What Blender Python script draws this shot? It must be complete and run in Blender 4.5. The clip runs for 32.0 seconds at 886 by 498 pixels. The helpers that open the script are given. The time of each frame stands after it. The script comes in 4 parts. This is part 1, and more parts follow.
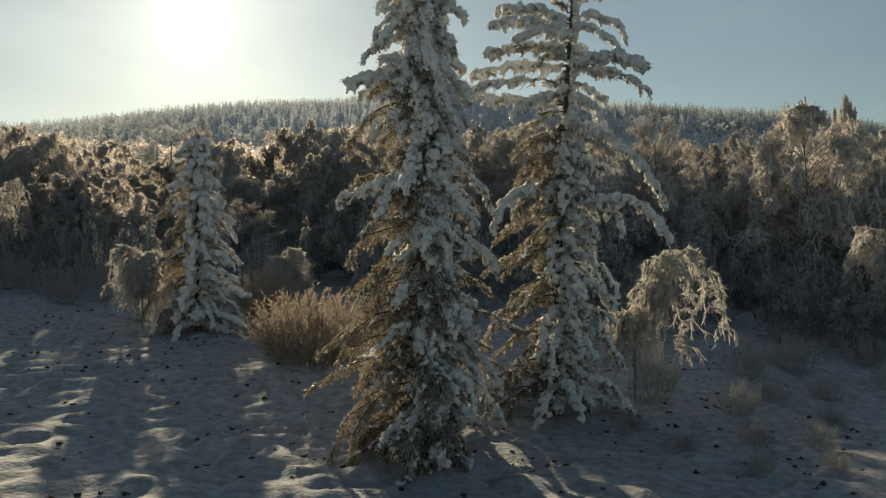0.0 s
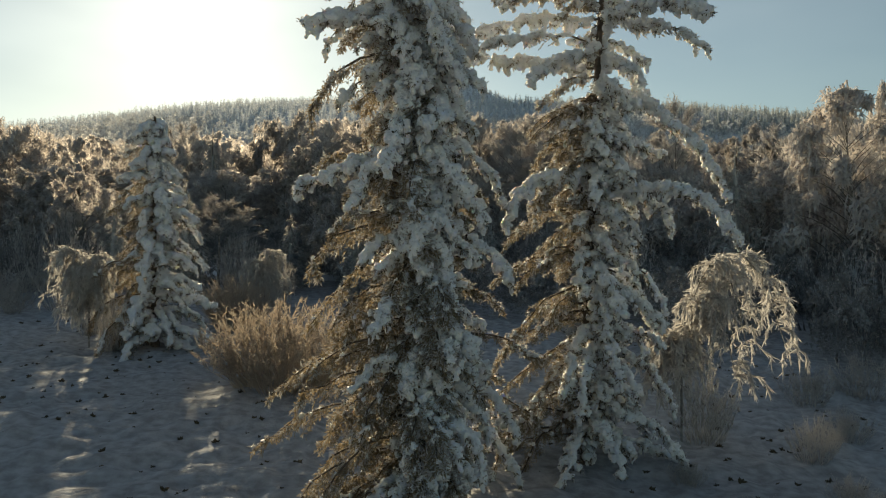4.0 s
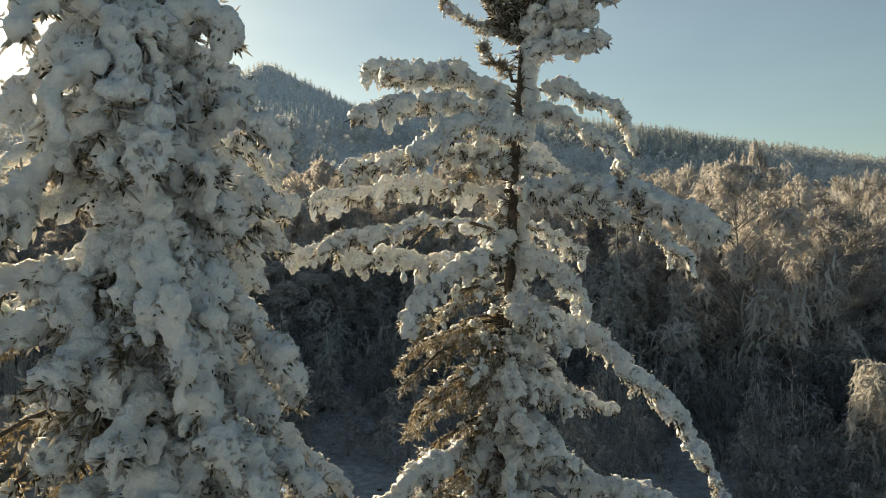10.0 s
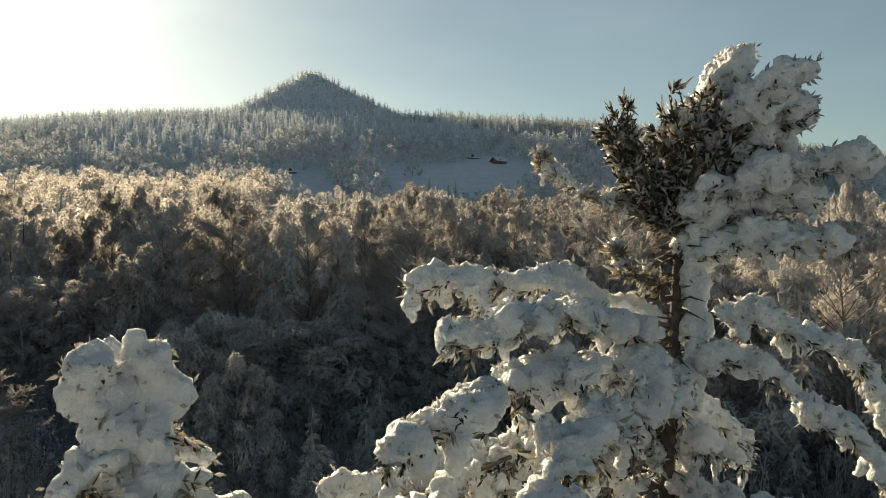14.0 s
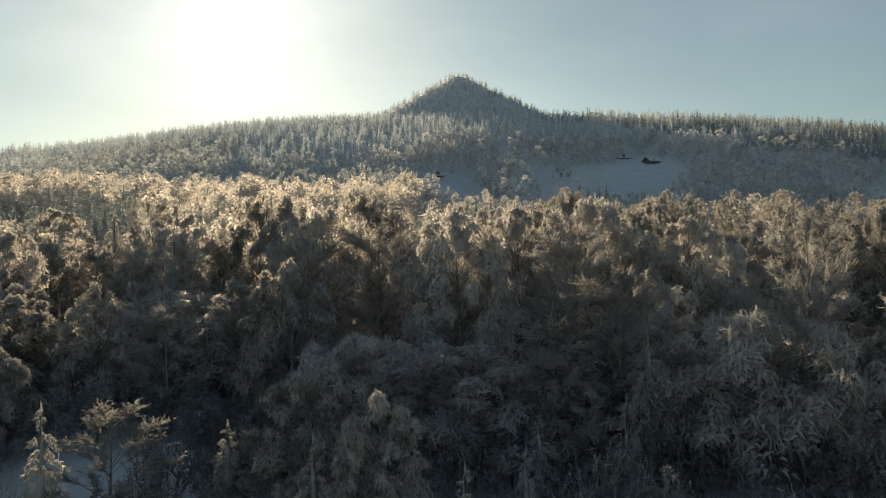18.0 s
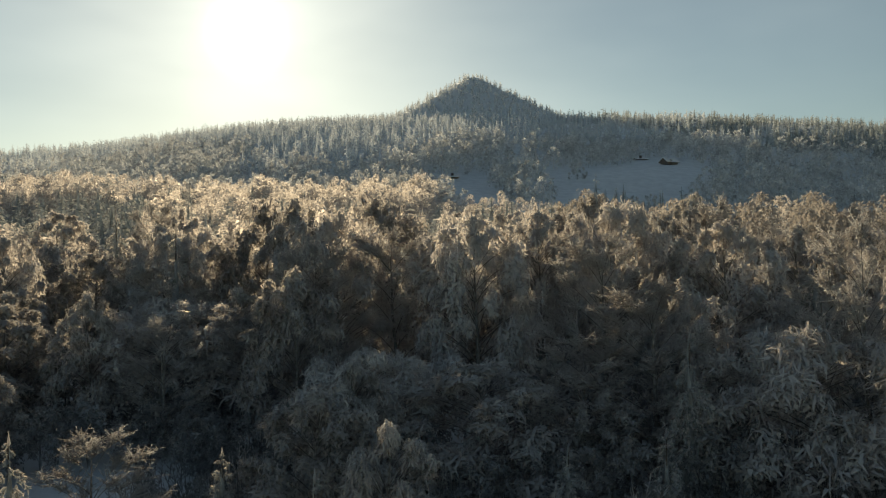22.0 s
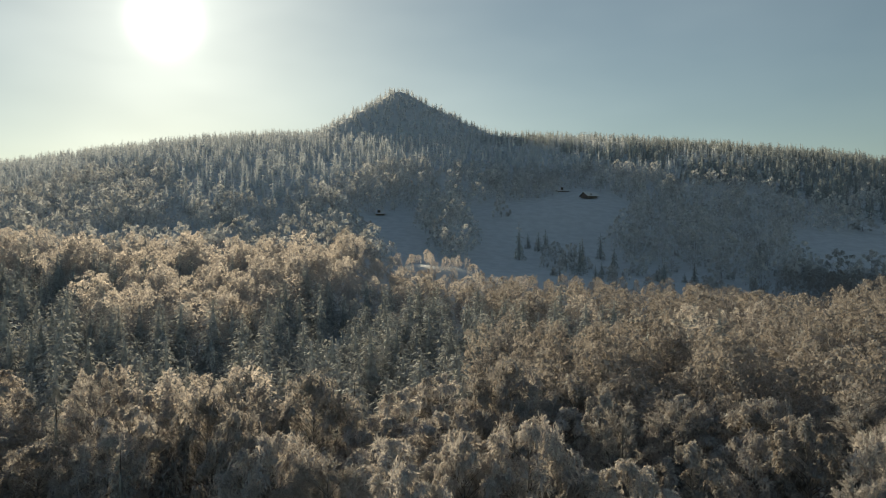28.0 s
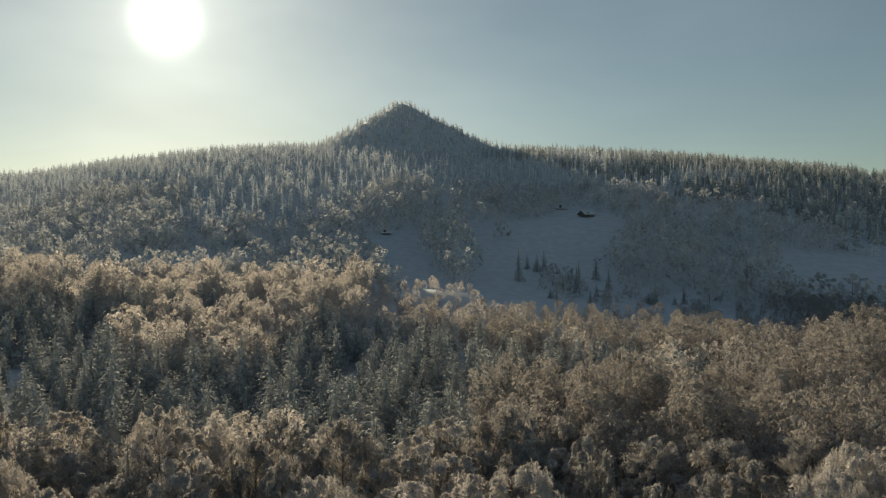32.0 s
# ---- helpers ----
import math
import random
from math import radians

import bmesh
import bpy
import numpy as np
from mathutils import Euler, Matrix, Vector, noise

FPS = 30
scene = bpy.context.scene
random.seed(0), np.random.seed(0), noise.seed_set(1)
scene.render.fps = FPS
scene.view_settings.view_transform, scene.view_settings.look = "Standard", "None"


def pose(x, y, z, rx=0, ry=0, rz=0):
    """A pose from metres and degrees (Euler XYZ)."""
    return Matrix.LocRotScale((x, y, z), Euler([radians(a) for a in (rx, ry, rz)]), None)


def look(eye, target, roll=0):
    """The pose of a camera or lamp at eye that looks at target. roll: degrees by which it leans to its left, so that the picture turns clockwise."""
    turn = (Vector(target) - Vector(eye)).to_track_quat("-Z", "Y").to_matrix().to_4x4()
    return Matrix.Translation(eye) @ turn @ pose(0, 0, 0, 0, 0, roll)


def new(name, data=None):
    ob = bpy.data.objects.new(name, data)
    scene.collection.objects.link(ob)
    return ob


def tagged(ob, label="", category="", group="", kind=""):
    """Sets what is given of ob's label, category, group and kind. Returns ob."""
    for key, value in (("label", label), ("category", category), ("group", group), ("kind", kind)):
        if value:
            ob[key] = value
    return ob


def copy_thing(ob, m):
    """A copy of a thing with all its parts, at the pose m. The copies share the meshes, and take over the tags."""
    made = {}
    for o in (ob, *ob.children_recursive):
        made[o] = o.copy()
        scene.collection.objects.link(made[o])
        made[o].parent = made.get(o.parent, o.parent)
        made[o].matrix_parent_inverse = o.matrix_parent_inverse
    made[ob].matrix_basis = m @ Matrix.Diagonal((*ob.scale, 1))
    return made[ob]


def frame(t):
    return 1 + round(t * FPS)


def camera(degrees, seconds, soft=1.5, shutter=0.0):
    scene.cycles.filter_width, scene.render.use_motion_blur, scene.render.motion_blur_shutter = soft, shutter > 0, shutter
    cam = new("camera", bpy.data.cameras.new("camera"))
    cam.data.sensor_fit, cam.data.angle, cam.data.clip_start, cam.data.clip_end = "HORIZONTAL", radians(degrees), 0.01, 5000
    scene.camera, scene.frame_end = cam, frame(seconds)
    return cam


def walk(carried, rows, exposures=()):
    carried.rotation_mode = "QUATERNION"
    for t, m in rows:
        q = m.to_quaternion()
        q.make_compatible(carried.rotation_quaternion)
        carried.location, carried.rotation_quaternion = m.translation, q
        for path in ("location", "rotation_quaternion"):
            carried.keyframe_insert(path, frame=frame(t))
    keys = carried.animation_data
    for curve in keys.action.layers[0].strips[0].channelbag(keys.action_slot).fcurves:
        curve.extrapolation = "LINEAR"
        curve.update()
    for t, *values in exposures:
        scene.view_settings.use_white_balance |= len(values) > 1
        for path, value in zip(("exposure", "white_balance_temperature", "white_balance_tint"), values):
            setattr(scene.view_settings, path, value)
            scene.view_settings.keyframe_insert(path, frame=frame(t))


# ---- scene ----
cam = camera(55.6, 32.0, soft=1.1)
METRES, EYE, TILT, LEAN, TURN = 70.0, 5.75, 0.0, 0.0, 0.0
ROWS = [
    (0.0, 0.0, 0.0, 0.0, 0.0, 0.0, -0.0),
    (0.5, -0.0004, 0.0118, 0.0002, -0.04, 0.0, -0.0),
    (1.0, -0.0007, 0.0218, 0.0006, -0.05, -0.02, 0.01),
    (1.5, -0.0006, 0.0332, 0.0016, -0.06, -0.03, 0.02),
    (2.0, -0.0002, 0.0433, 0.0026, -0.07, -0.04, 0.02),
    (2.5, 0.0, 0.0552, 0.0028, -0.05, -0.02, 0.02),
    (4.5, 0.0013, 0.0973, 0.0013, 0.06, -0.05, 0.05),
    (5.0, 0.0015, 0.1084, 0.0024, 0.07, -0.07, 0.06),
    (5.5, 0.0018, 0.1183, 0.0069, 0.09, -0.07, 0.06),
    (6.0, 0.0027, 0.1296, 0.0151, 0.16, -0.1, 0.02),
    (6.5, 0.0036, 0.1392, 0.0221, 0.19, -0.1, 0.03),
    (7.0, 0.0044, 0.1506, 0.0304, 0.25, -0.12, 0.04),
    (7.5, 0.0048, 0.1606, 0.0376, 0.31, -0.15, 0.02),
    (8.0, 0.0052, 0.1722, 0.0458, -1.4, -0.13, -0.0),
    (8.5, 0.0057, 0.182, 0.0526, -3.12, -0.14, 0.02),
    (9.0, 0.0065, 0.1933, 0.0599, -6.42, -0.01, 0.22),
    (9.5, 0.0074, 0.2026, 0.0667, -9.56, 0.01, 0.3),
    (10.0, 0.0085, 0.2135, 0.0743, -10.39, 0.01, 0.36),
    (10.5, 0.0097, 0.2228, 0.0815, -10.19, 0.05, 0.45),
    (11.0, 0.0107, 0.2318, 0.0888, -9.69, 0.07, 0.48),
    (11.5, 0.0122, 0.243, 0.0972, -9.29, 0.06, 0.54),
    (12.0, 0.0134, 0.2527, 0.1026, -8.02, 0.1, 0.59),
    (12.5, 0.0142, 0.2645, 0.108, -7.68, 0.15, 0.71),
    (13.0, 0.0146, 0.2743, 0.1123, -7.56, 0.17, 0.71),
    (13.5, 0.0153, 0.2848, 0.1163, -7.44, 0.21, 0.66),
    (14.0, 0.016, 0.2943, 0.1196, -7.4, 0.25, 0.61),
    (14.5, 0.0173, 0.3052, 0.1233, -7.33, 0.24, 0.57),
    (16.5, 0.016, 0.3415, 0.1317, -7.23, 0.28, 0.64),
    (17.0, 0.0146, 0.3493, 0.1323, -6.76, 0.34, 0.64),
    (17.5, 0.0131, 0.3591, 0.1323, -2.34, 0.4, 0.59),
    (18.0, 0.0118, 0.368, 0.1325, 2.55, 0.43, 0.48),
    (18.5, 0.0122, 0.376, 0.1328, 3.01, 0.47, 0.43),
    (19.0, 0.0134, 0.3839, 0.1337, 3.0, 0.46, 0.43),
    (19.5, 0.0142, 0.3902, 0.1347, 3.02, 0.41, 0.42),
    (20.0, 0.0144, 0.3985, 0.1357, 3.09, 0.4, 0.44),
    (20.5, 0.0142, 0.406, 0.1368, 3.16, 0.46, 0.45),
    (21.0, 0.0123, 0.4132, 0.1368, 3.26, 0.53, 0.43),
    (21.5, 0.0099, 0.4173, 0.1367, 3.38, 0.52, 0.42),
    (22.0, 0.007, 0.4201, 0.1379, 3.49, 0.53, 0.41),
    (22.5, 0.0037, 0.4214, 0.1435, 3.61, 0.58, 0.41),
    (23.0, 0.0051, 0.4226, 0.1748, 4.06, 0.51, 0.49),
    (23.5, 0.0056, 0.4213, 0.2, 4.39, 0.43, 0.53),
    (24.0, 0.0066, 0.4201, 0.2221, 0.08, 0.35, 0.6),
    (24.5, 0.0067, 0.4207, 0.2416, 0.28, 0.38, 0.61),
    (25.0, 0.0067, 0.4211, 0.261, 0.32, 0.32, 0.6),
    (25.5, 0.0063, 0.42, 0.2817, -0.96, 0.16, 0.55),
    (26.0, 0.0052, 0.4205, 0.3006, -1.09, 0.1, 0.53),
    (26.5, 0.0059, 0.4212, 0.3213, -1.12, 0.11, 0.51),
    (28.5, 0.005, 0.3156, 0.4035, -1.72, -0.15, 0.54),
    (29.0, 0.0016, 0.2912, 0.4225, -1.79, -0.17, 0.53),
    (29.5, -0.0029, 0.2644, 0.4451, -1.86, -0.2, 0.49),
    (30.0, -0.0059, 0.2409, 0.464, -1.88, -0.21, 0.46),
    (30.5, -0.0079, 0.2172, 0.4828, -1.84, -0.2, 0.44),
    (31.0, -0.0087, 0.1937, 0.5029, -1.77, -0.21, 0.43),
    (31.5, -0.0123, 0.1671, 0.5092, -1.6, -0.15, 0.44),
    (32.0, -0.0133, 0.1375, 0.4902, -1.54, -0.1, 0.43),
]
walk(cam, [(t, pose(0, 0, EYE, TILT, LEAN, TURN) @ pose(METRES * x, METRES * y, METRES * z, 90 + pitch, roll, yaw)) for t, x, y, z, yaw, pitch, roll in ROWS],
     exposures=[(0.0, 0.60, 7200, 0), (6.0, 1.0, 7200, 0), (9.0, 1.05, 7200, 0), (10.5, 1.1, 7200, 0), (12.0, 0.98, 7200, 0), (17.0, 0.80, 7200, 0), (19.0, 0.76, 7400, 0), (23.0, 0.65, 7300, 0), (26.0, 0.52, 7000, 0), (30.0, 0.42, 6900, 0), (32.0, 0.32, 6900, 0)])

# ---------------------------------------------------------------- light
SUN_AZ, SUN_EL = -16.6, 14.6          # degrees: to the left of straight ahead, above the horizon
az, el = radians(SUN_AZ), radians(SUN_EL)
SUN_DIR = Vector((math.sin(az) * math.cos(el), math.cos(az) * math.cos(el), math.sin(el)))


def make_world():
    world = bpy.data.worlds.new("winter_sky")
    world.use_nodes = True
    scene.world = world
    nt = world.node_tree
    N, L = nt.nodes, nt.links
    N.clear()
    out, bg = N.new("ShaderNodeOutputWorld"), N.new("ShaderNodeBackground")
    sky = N.new("ShaderNodeTexSky")
    sky.sky_type, sky.sun_disc = "NISHITA", False
    sky.sun_elevation, sky.sun_rotation = el, az
    sky.altitude, sky.air_density, sky.dust_density, sky.ozone_density = 600, 1.0, 0.25, 1.6
    # thin veil of mist round the sun: brightness falls off with the angle from it
    tc = N.new("ShaderNodeTexCoord")
    dot = N.new("ShaderNodeVectorMath"); dot.operation = "DOT_PRODUCT"
    dot.inputs[1].default_value = SUN_DIR
    L.new(tc.outputs["Generated"], dot.inputs[0])
    acos = N.new("ShaderNodeMath"); acos.operation = "ARCCOSINE"; acos.use_clamp = False
    L.new(dot.outputs["Value"], acos.inputs[0])

    def lobe(width, power, amount):
        d = N.new("ShaderNodeMath"); d.operation = "DIVIDE"; d.inputs[1].default_value = radians(width)
        L.new(acos.outputs[0], d.inputs[0])
        p = N.new("ShaderNodeMath"); p.operation = "POWER"; p.inputs[1].default_value = power
        L.new(d.outputs[0], p.inputs[0])
        m = N.new("ShaderNodeMath"); m.operation = "MULTIPLY"; m.inputs[1].default_value = -1
        L.new(p.outputs[0], m.inputs[0])
        e = N.new("ShaderNodeMath"); e.operation = "EXPONENT"
        L.new(m.outputs[0], e.inputs[0])
        s = N.new("ShaderNodeMath"); s.operation = "MULTIPLY"; s.inputs[1].default_value = amount
        L.new(e.outputs[0], s.inputs[0])
        return s

    a, b, c = lobe(1.3, 2.0, 3.0), lobe(5.6, 1.1, 0.30), lobe(38.0, 1.2, 0.15)
    noise_ = N.new("ShaderNodeTexNoise")
    noise_.inputs["Scale"].default_value, noise_.inputs["Detail"].default_value = 3.0, 3.0
    mp = N.new("ShaderNodeMapping"); mp.inputs["Scale"].default_value = (1.0, 1.0, 3.0)
    L.new(tc.outputs["Generated"], mp.inputs[0]); L.new(mp.outputs[0], noise_.inputs["Vector"])
    nm = N.new("ShaderNodeMapRange")
    nm.inputs[1].default_value, nm.inputs[2].default_value, nm.inputs[3].default_value, nm.inputs[4].default_value = 0.3, 0.7, 0.72, 1.28
    L.new(noise_.outputs["Fac"], nm.inputs[0])
    bc = N.new("ShaderNodeMath"); bc.operation = "ADD"
    L.new(b.outputs[0], bc.inputs[0]); L.new(c.outputs[0], bc.inputs[1])
    veil = N.new("ShaderNodeMath"); veil.operation = "MULTIPLY"
    L.new(bc.outputs[0], veil.inputs[0]); L.new(nm.outputs[0], veil.inputs[1])
    tot = N.new("ShaderNodeMath"); tot.operation = "ADD"
    L.new(a.outputs[0], tot.inputs[0]); L.new(veil.outputs[0], tot.inputs[1])
    glow = N.new("ShaderNodeVectorMath"); glow.operation = "SCALE"
    glow.inputs[0].default_value = (1.0, 0.985, 0.93)
    L.new(tot.outputs[0], glow.inputs["Scale"])
    dim = N.new("ShaderNodeVectorMath"); dim.operation = "SCALE"
    dim.inputs["Scale"].default_value = SKY
    L.new(sky.outputs[0], dim.inputs[0])
    add = N.new("ShaderNodeVectorMath"); add.operation = "ADD"
    L.new(dim.outputs[0], add.inputs[0]); L.new(glow.outputs[0], add.inputs[1])
    L.new(add.outputs[0], bg.inputs["Color"])
    bg.inputs["Strength"].default_value = 1.0
    L.new(bg.outputs[0], out.inputs[0])


SKY = 0.040
make_world()
sun_data = bpy.data.lights.new("sun", "SUN")
sun_data.energy, sun_data.angle, sun_data.color = 5.0, radians(0.8), (1.0, 0.84, 0.65)
sun = new("sun", sun_data)
sun.matrix_world = look(SUN_DIR * 100, (0, 0, 0))


# ---------------------------------------------------------------- materials
def material(name, colour, vary=None, size=0.3, rough=0.7, thin=0.0, thin_colour=None, bump=0.0, bump_size=0.05, isle=0.0, spec=0.3, sss=0.0, open_=0.0, forward=0.0):
    """Base colour with a second one mixed in by noise, each object and island a little different; thin: how far light passes through; open_: share of gaps finer than the mesh; forward: share of the passing light that ice crystals scatter forwards."""
    m = bpy.data.materials.new(name)
    m.use_nodes = True
    nt = m.node_tree
    N, L = nt.nodes, nt.links
    bs, out = N["Principled BSDF"], N["Material Output"]
    bs.inputs["Roughness"].default_value = rough
    bs.inputs["Specular IOR Level"].default_value = spec
    tc = N.new("ShaderNodeTexCoord")
    n1 = N.new("ShaderNodeTexNoise"); n1.inputs["Scale"].default_value = 1 / size; n1.inputs["Detail"].default_value = 4
    L.new(tc.outputs["Object"], n1.inputs["Vector"])
    mix = N.new("ShaderNodeMix"); mix.data_type = "RGBA"
    ramp = N.new("ShaderNodeMapRange"); ramp.inputs[1].default_value, ramp.inputs[2].default_value = 0.35, 0.65
    L.new(n1.outputs["Fac"], ramp.inputs[0])
    L.new(ramp.outputs[0], mix.inputs[0])
    mix.inputs[6].default_value, mix.inputs[7].default_value = (*colour, 1), (*(vary or colour), 1)
    col = mix.outputs[2]
    if isle:
        geo, oi = N.new("ShaderNodeNewGeometry"), N.new("ShaderNodeObjectInfo")
        add = N.new("ShaderNodeMath"); add.operation = "ADD"
        L.new(geo.outputs["Random Per Island"], add.inputs[0]); L.new(oi.outputs["Random"], add.inputs[1])
        r = N.new("ShaderNodeMapRange")
        r.inputs[1].default_value, r.inputs[2].default_value, r.inputs[3].default_value, r.inputs[4].default_value = 0.2, 1.8, 1 - isle, 1 + isle
        L.new(add.outputs[0], r.inputs[0])
        sc = N.new("ShaderNodeVectorMath"); sc.operation = "SCALE"
        L.new(col, sc.inputs[0]); L.new(r.outputs[0], sc.inputs["Scale"])
        col = sc.outputs[0]
    L.new(col, bs.inputs["Base Color"])
    if sss:
        bs.inputs["Subsurface Weight"].default_value = sss
        bs.inputs["Subsurface Radius"].default_value = (1.0, 0.9, 0.75)
        bs.inputs["Subsurface Scale"].default_value = 0.06
    relief = None
    if bump:
        n2 = N.new("ShaderNodeTexNoise"); n2.inputs["Scale"].default_value = 1 / bump_size; n2.inputs["Detail"].default_value = 5
        L.new(tc.outputs["Object"], n2.inputs["Vector"])
        b = N.new("ShaderNodeBump"); b.inputs["Strength"].default_value = 1.0; b.inputs["Distance"].default_value = bump
        L.new(n2.outputs["Fac"], b.inputs["Height"]); L.new(b.outputs[0], bs.inputs["Normal"])
        relief = b.outputs[0]
    if thin:
        tr, ms = N.new("ShaderNodeBsdfTranslucent"), N.new("ShaderNodeMixShader")
        if thin_colour:
            tr.inputs["Color"].default_value = (*thin_colour, 1)
        else:
            L.new(col, tr.inputs["Color"])
        ms.inputs[0].default_value = thin
        through_ = tr.outputs[0]
        if forward:
            ice, mi = N.new("ShaderNodeBsdfRefraction"), N.new("ShaderNodeMixShader")
            ice.distribution = "GGX"
            ice.inputs["IOR"].default_value, ice.inputs["Roughness"].default_value = 1.45, 0.85
            ice.inputs["Color"].default_value = (*thin_colour, 1)
            mi.inputs[0].default_value = forward
            L.new(tr.outputs[0], mi.inputs[1]); L.new(ice.outputs[0], mi.inputs[2])
            through_ = mi.outputs[0]
        if relief:
            L.new(relief, tr.inputs["Normal"])
        L.new(bs.outputs[0], ms.inputs[1]); L.new(through_, ms.inputs[2]); L.new(ms.outputs[0], out.inputs[0])
        if open_:
            gap, mg = N.new("ShaderNodeBsdfTransparent"), N.new("ShaderNodeMixShader")
            mg.inputs[0].default_value = open_
            L.new(ms.outputs[0], mg.inputs[1]); L.new(gap.outputs[0], mg.inputs[2]); L.new(mg.outputs[0], out.inputs[0])
    return m


SNOW = material("field_snow", (0.80, 0.82, 0.84), (0.70, 0.72, 0.74), 3.0, 0.8, bump=0.05, bump_size=0.4, spec=0.1)
# thin snow with grass showing, its grey lowered further to paint in the wood's shade
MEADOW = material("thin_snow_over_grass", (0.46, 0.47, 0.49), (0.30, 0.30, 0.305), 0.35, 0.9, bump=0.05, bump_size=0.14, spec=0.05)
LOAD = material("packed_snow", (0.82, 0.82, 0.82), (0.70, 0.71, 0.73), 0.2, 0.6, bump=0.06, bump_size=0.05, sss=1.0)
RIME = material("rime", (0.66, 0.65, 0.64), (0.52, 0.505, 0.49), 0.4, 0.7, thin=0.4, thin_colour=(0.70, 0.65, 0.59), isle=0.15, open_=0.12)
FROST = material("frosted_twigs", (0.78, 0.78, 0.785), (0.50, 0.50, 0.50), 2.2, 0.8, thin=0.4, thin_colour=(0.68, 0.595, 0.525), isle=0.25, spec=0.1, open_=0.12, forward=0.2)
# browner tone of the frosted twigs, also the dimmed copy for the wood's right side
GOLD = material("frosted_brown_twigs", (0.58, 0.575, 0.57), (0.32, 0.312, 0.305), 1.6, 0.8, thin=0.3, thin_colour=(0.58, 0.505, 0.44), isle=0.28, spec=0.1, open_=0.04, forward=0.25)
# dark bluish twig colour stands in for the shade below the crowns
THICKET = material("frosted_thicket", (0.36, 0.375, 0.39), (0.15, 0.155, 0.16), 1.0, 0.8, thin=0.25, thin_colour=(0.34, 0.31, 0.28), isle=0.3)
STEM_RIME = material("rimed_shrub_twigs", (0.66, 0.62, 0.57), (0.44, 0.40, 0.35), 0.6, 0.75, thin=0.5, thin_colour=(0.76, 0.65, 0.53), isle=0.3, open_=0.15)
BARK = material("bark", (0.075, 0.058, 0.045), (0.14, 0.115, 0.095), 0.12, 0.9, bump=0.02, bump_size=0.05)
BIRCH_BARK = material("frosted_birch_bark", (0.34, 0.33, 0.315), (0.14, 0.125, 0.11), 0.25, 0.85, bump=0.01, bump_size=0.05)
NEEDLE = material("needles", (0.045, 0.052, 0.036), (0.085, 0.078, 0.052), 0.25, 0.6, thin=0.25, thin_colour=(0.10, 0.085, 0.03), isle=0.3)
RIMED_NEEDLE = material("rimed_needles", (0.42, 0.395, 0.34), (0.22, 0.20, 0.15), 0.3, 0.7, thin=0.45, thin_colour=(0.62, 0.49, 0.31), isle=0.3, open_=0.2)
# frost colour pushed near white, the hill's haze painted into it
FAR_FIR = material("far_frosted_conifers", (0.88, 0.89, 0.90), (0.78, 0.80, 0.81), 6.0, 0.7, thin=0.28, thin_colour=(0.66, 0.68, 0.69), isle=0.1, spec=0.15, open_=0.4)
# less frosted conifers, their dark colour raised to suggest haze
FAR_DARK = material("far_dark_conifers", (0.52, 0.545, 0.54), (0.36, 0.38, 0.375), 8.0, 0.8, thin=0.3, isle=0.25, open_=0.3)
SPRUCE_RIME = material("rimed_spruce_wood", (0.54, 0.56, 0.56), (0.28, 0.295, 0.29), 0.8, 0.8, thin=0.22, thin_colour=(0.45, 0.43, 0.39), isle=0.3)
# frost whitened for haze; the dark second tone paints shaded gaps between crowns
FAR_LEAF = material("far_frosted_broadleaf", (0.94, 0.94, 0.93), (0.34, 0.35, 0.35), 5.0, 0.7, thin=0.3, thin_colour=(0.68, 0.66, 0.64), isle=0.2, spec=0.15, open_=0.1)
WOOD = material("weathered_boards", (0.22, 0.19, 0.165), (0.15, 0.13, 0.11), 0.3, 0.8, bump=0.01, bump_size=0.08)
GRASS = material("dead_grass", (0.06, 0.048, 0.03), (0.11, 0.085, 0.05), 0.2, 0.8, isle=0.3)


# ---------------------------------------------------------------- mesh tools
class Geo:
    """Vertices and triangles gathered piece by piece, each with a material slot."""

    def __init__(self):
        self.v, self.f, self.m, self.n = [], [], [], 0

    def add(self, v, f, slot=0):
        v, f = np.asarray(v, float).reshape(-1, 3), np.asarray(f, np.int64).reshape(-1, 3)
        self.v.append(v)
        self.f.append(f + self.n)
        self.m.append(np.full(len(f), slot, np.int32))
        self.n += len(v)
        return self

    def arrays(self):
        return np.concatenate(self.v), np.concatenate(self.f), np.concatenate(self.m)

    def mesh(self, name, mats, smooth=True):
        v, f, m = self.arrays()
        me = bpy.data.meshes.new(name)
        me.vertices.add(len(v))
        me.vertices.foreach_set("co", v.astype(np.float32).ravel())
        me.loops.add(len(f) * 3)
        me.loops.foreach_set("vertex_index", f.astype(np.int32).ravel())
        me.polygons.add(len(f))
        me.polygons.foreach_set("loop_start", np.arange(0, len(f) * 3, 3, dtype=np.int32))
        for mat in mats:
            me.materials.append(mat)
        me.polygons.foreach_set("material_index", m)
        me.polygons.foreach_set("use_smooth", np.full(len(f), smooth))
        me.update(calc_edges=True)
        return me


def part(name, geo, mats, parent, label="", smooth=True):
    ob = new(name, geo.mesh(name, mats, smooth) if isinstance(geo, Geo) else geo)
    ob.parent = parent
    return tagged(ob, label)


def unit(d):
    return d / np.maximum(np.linalg.norm(d, axis=-1, keepdims=True), 1e-9)


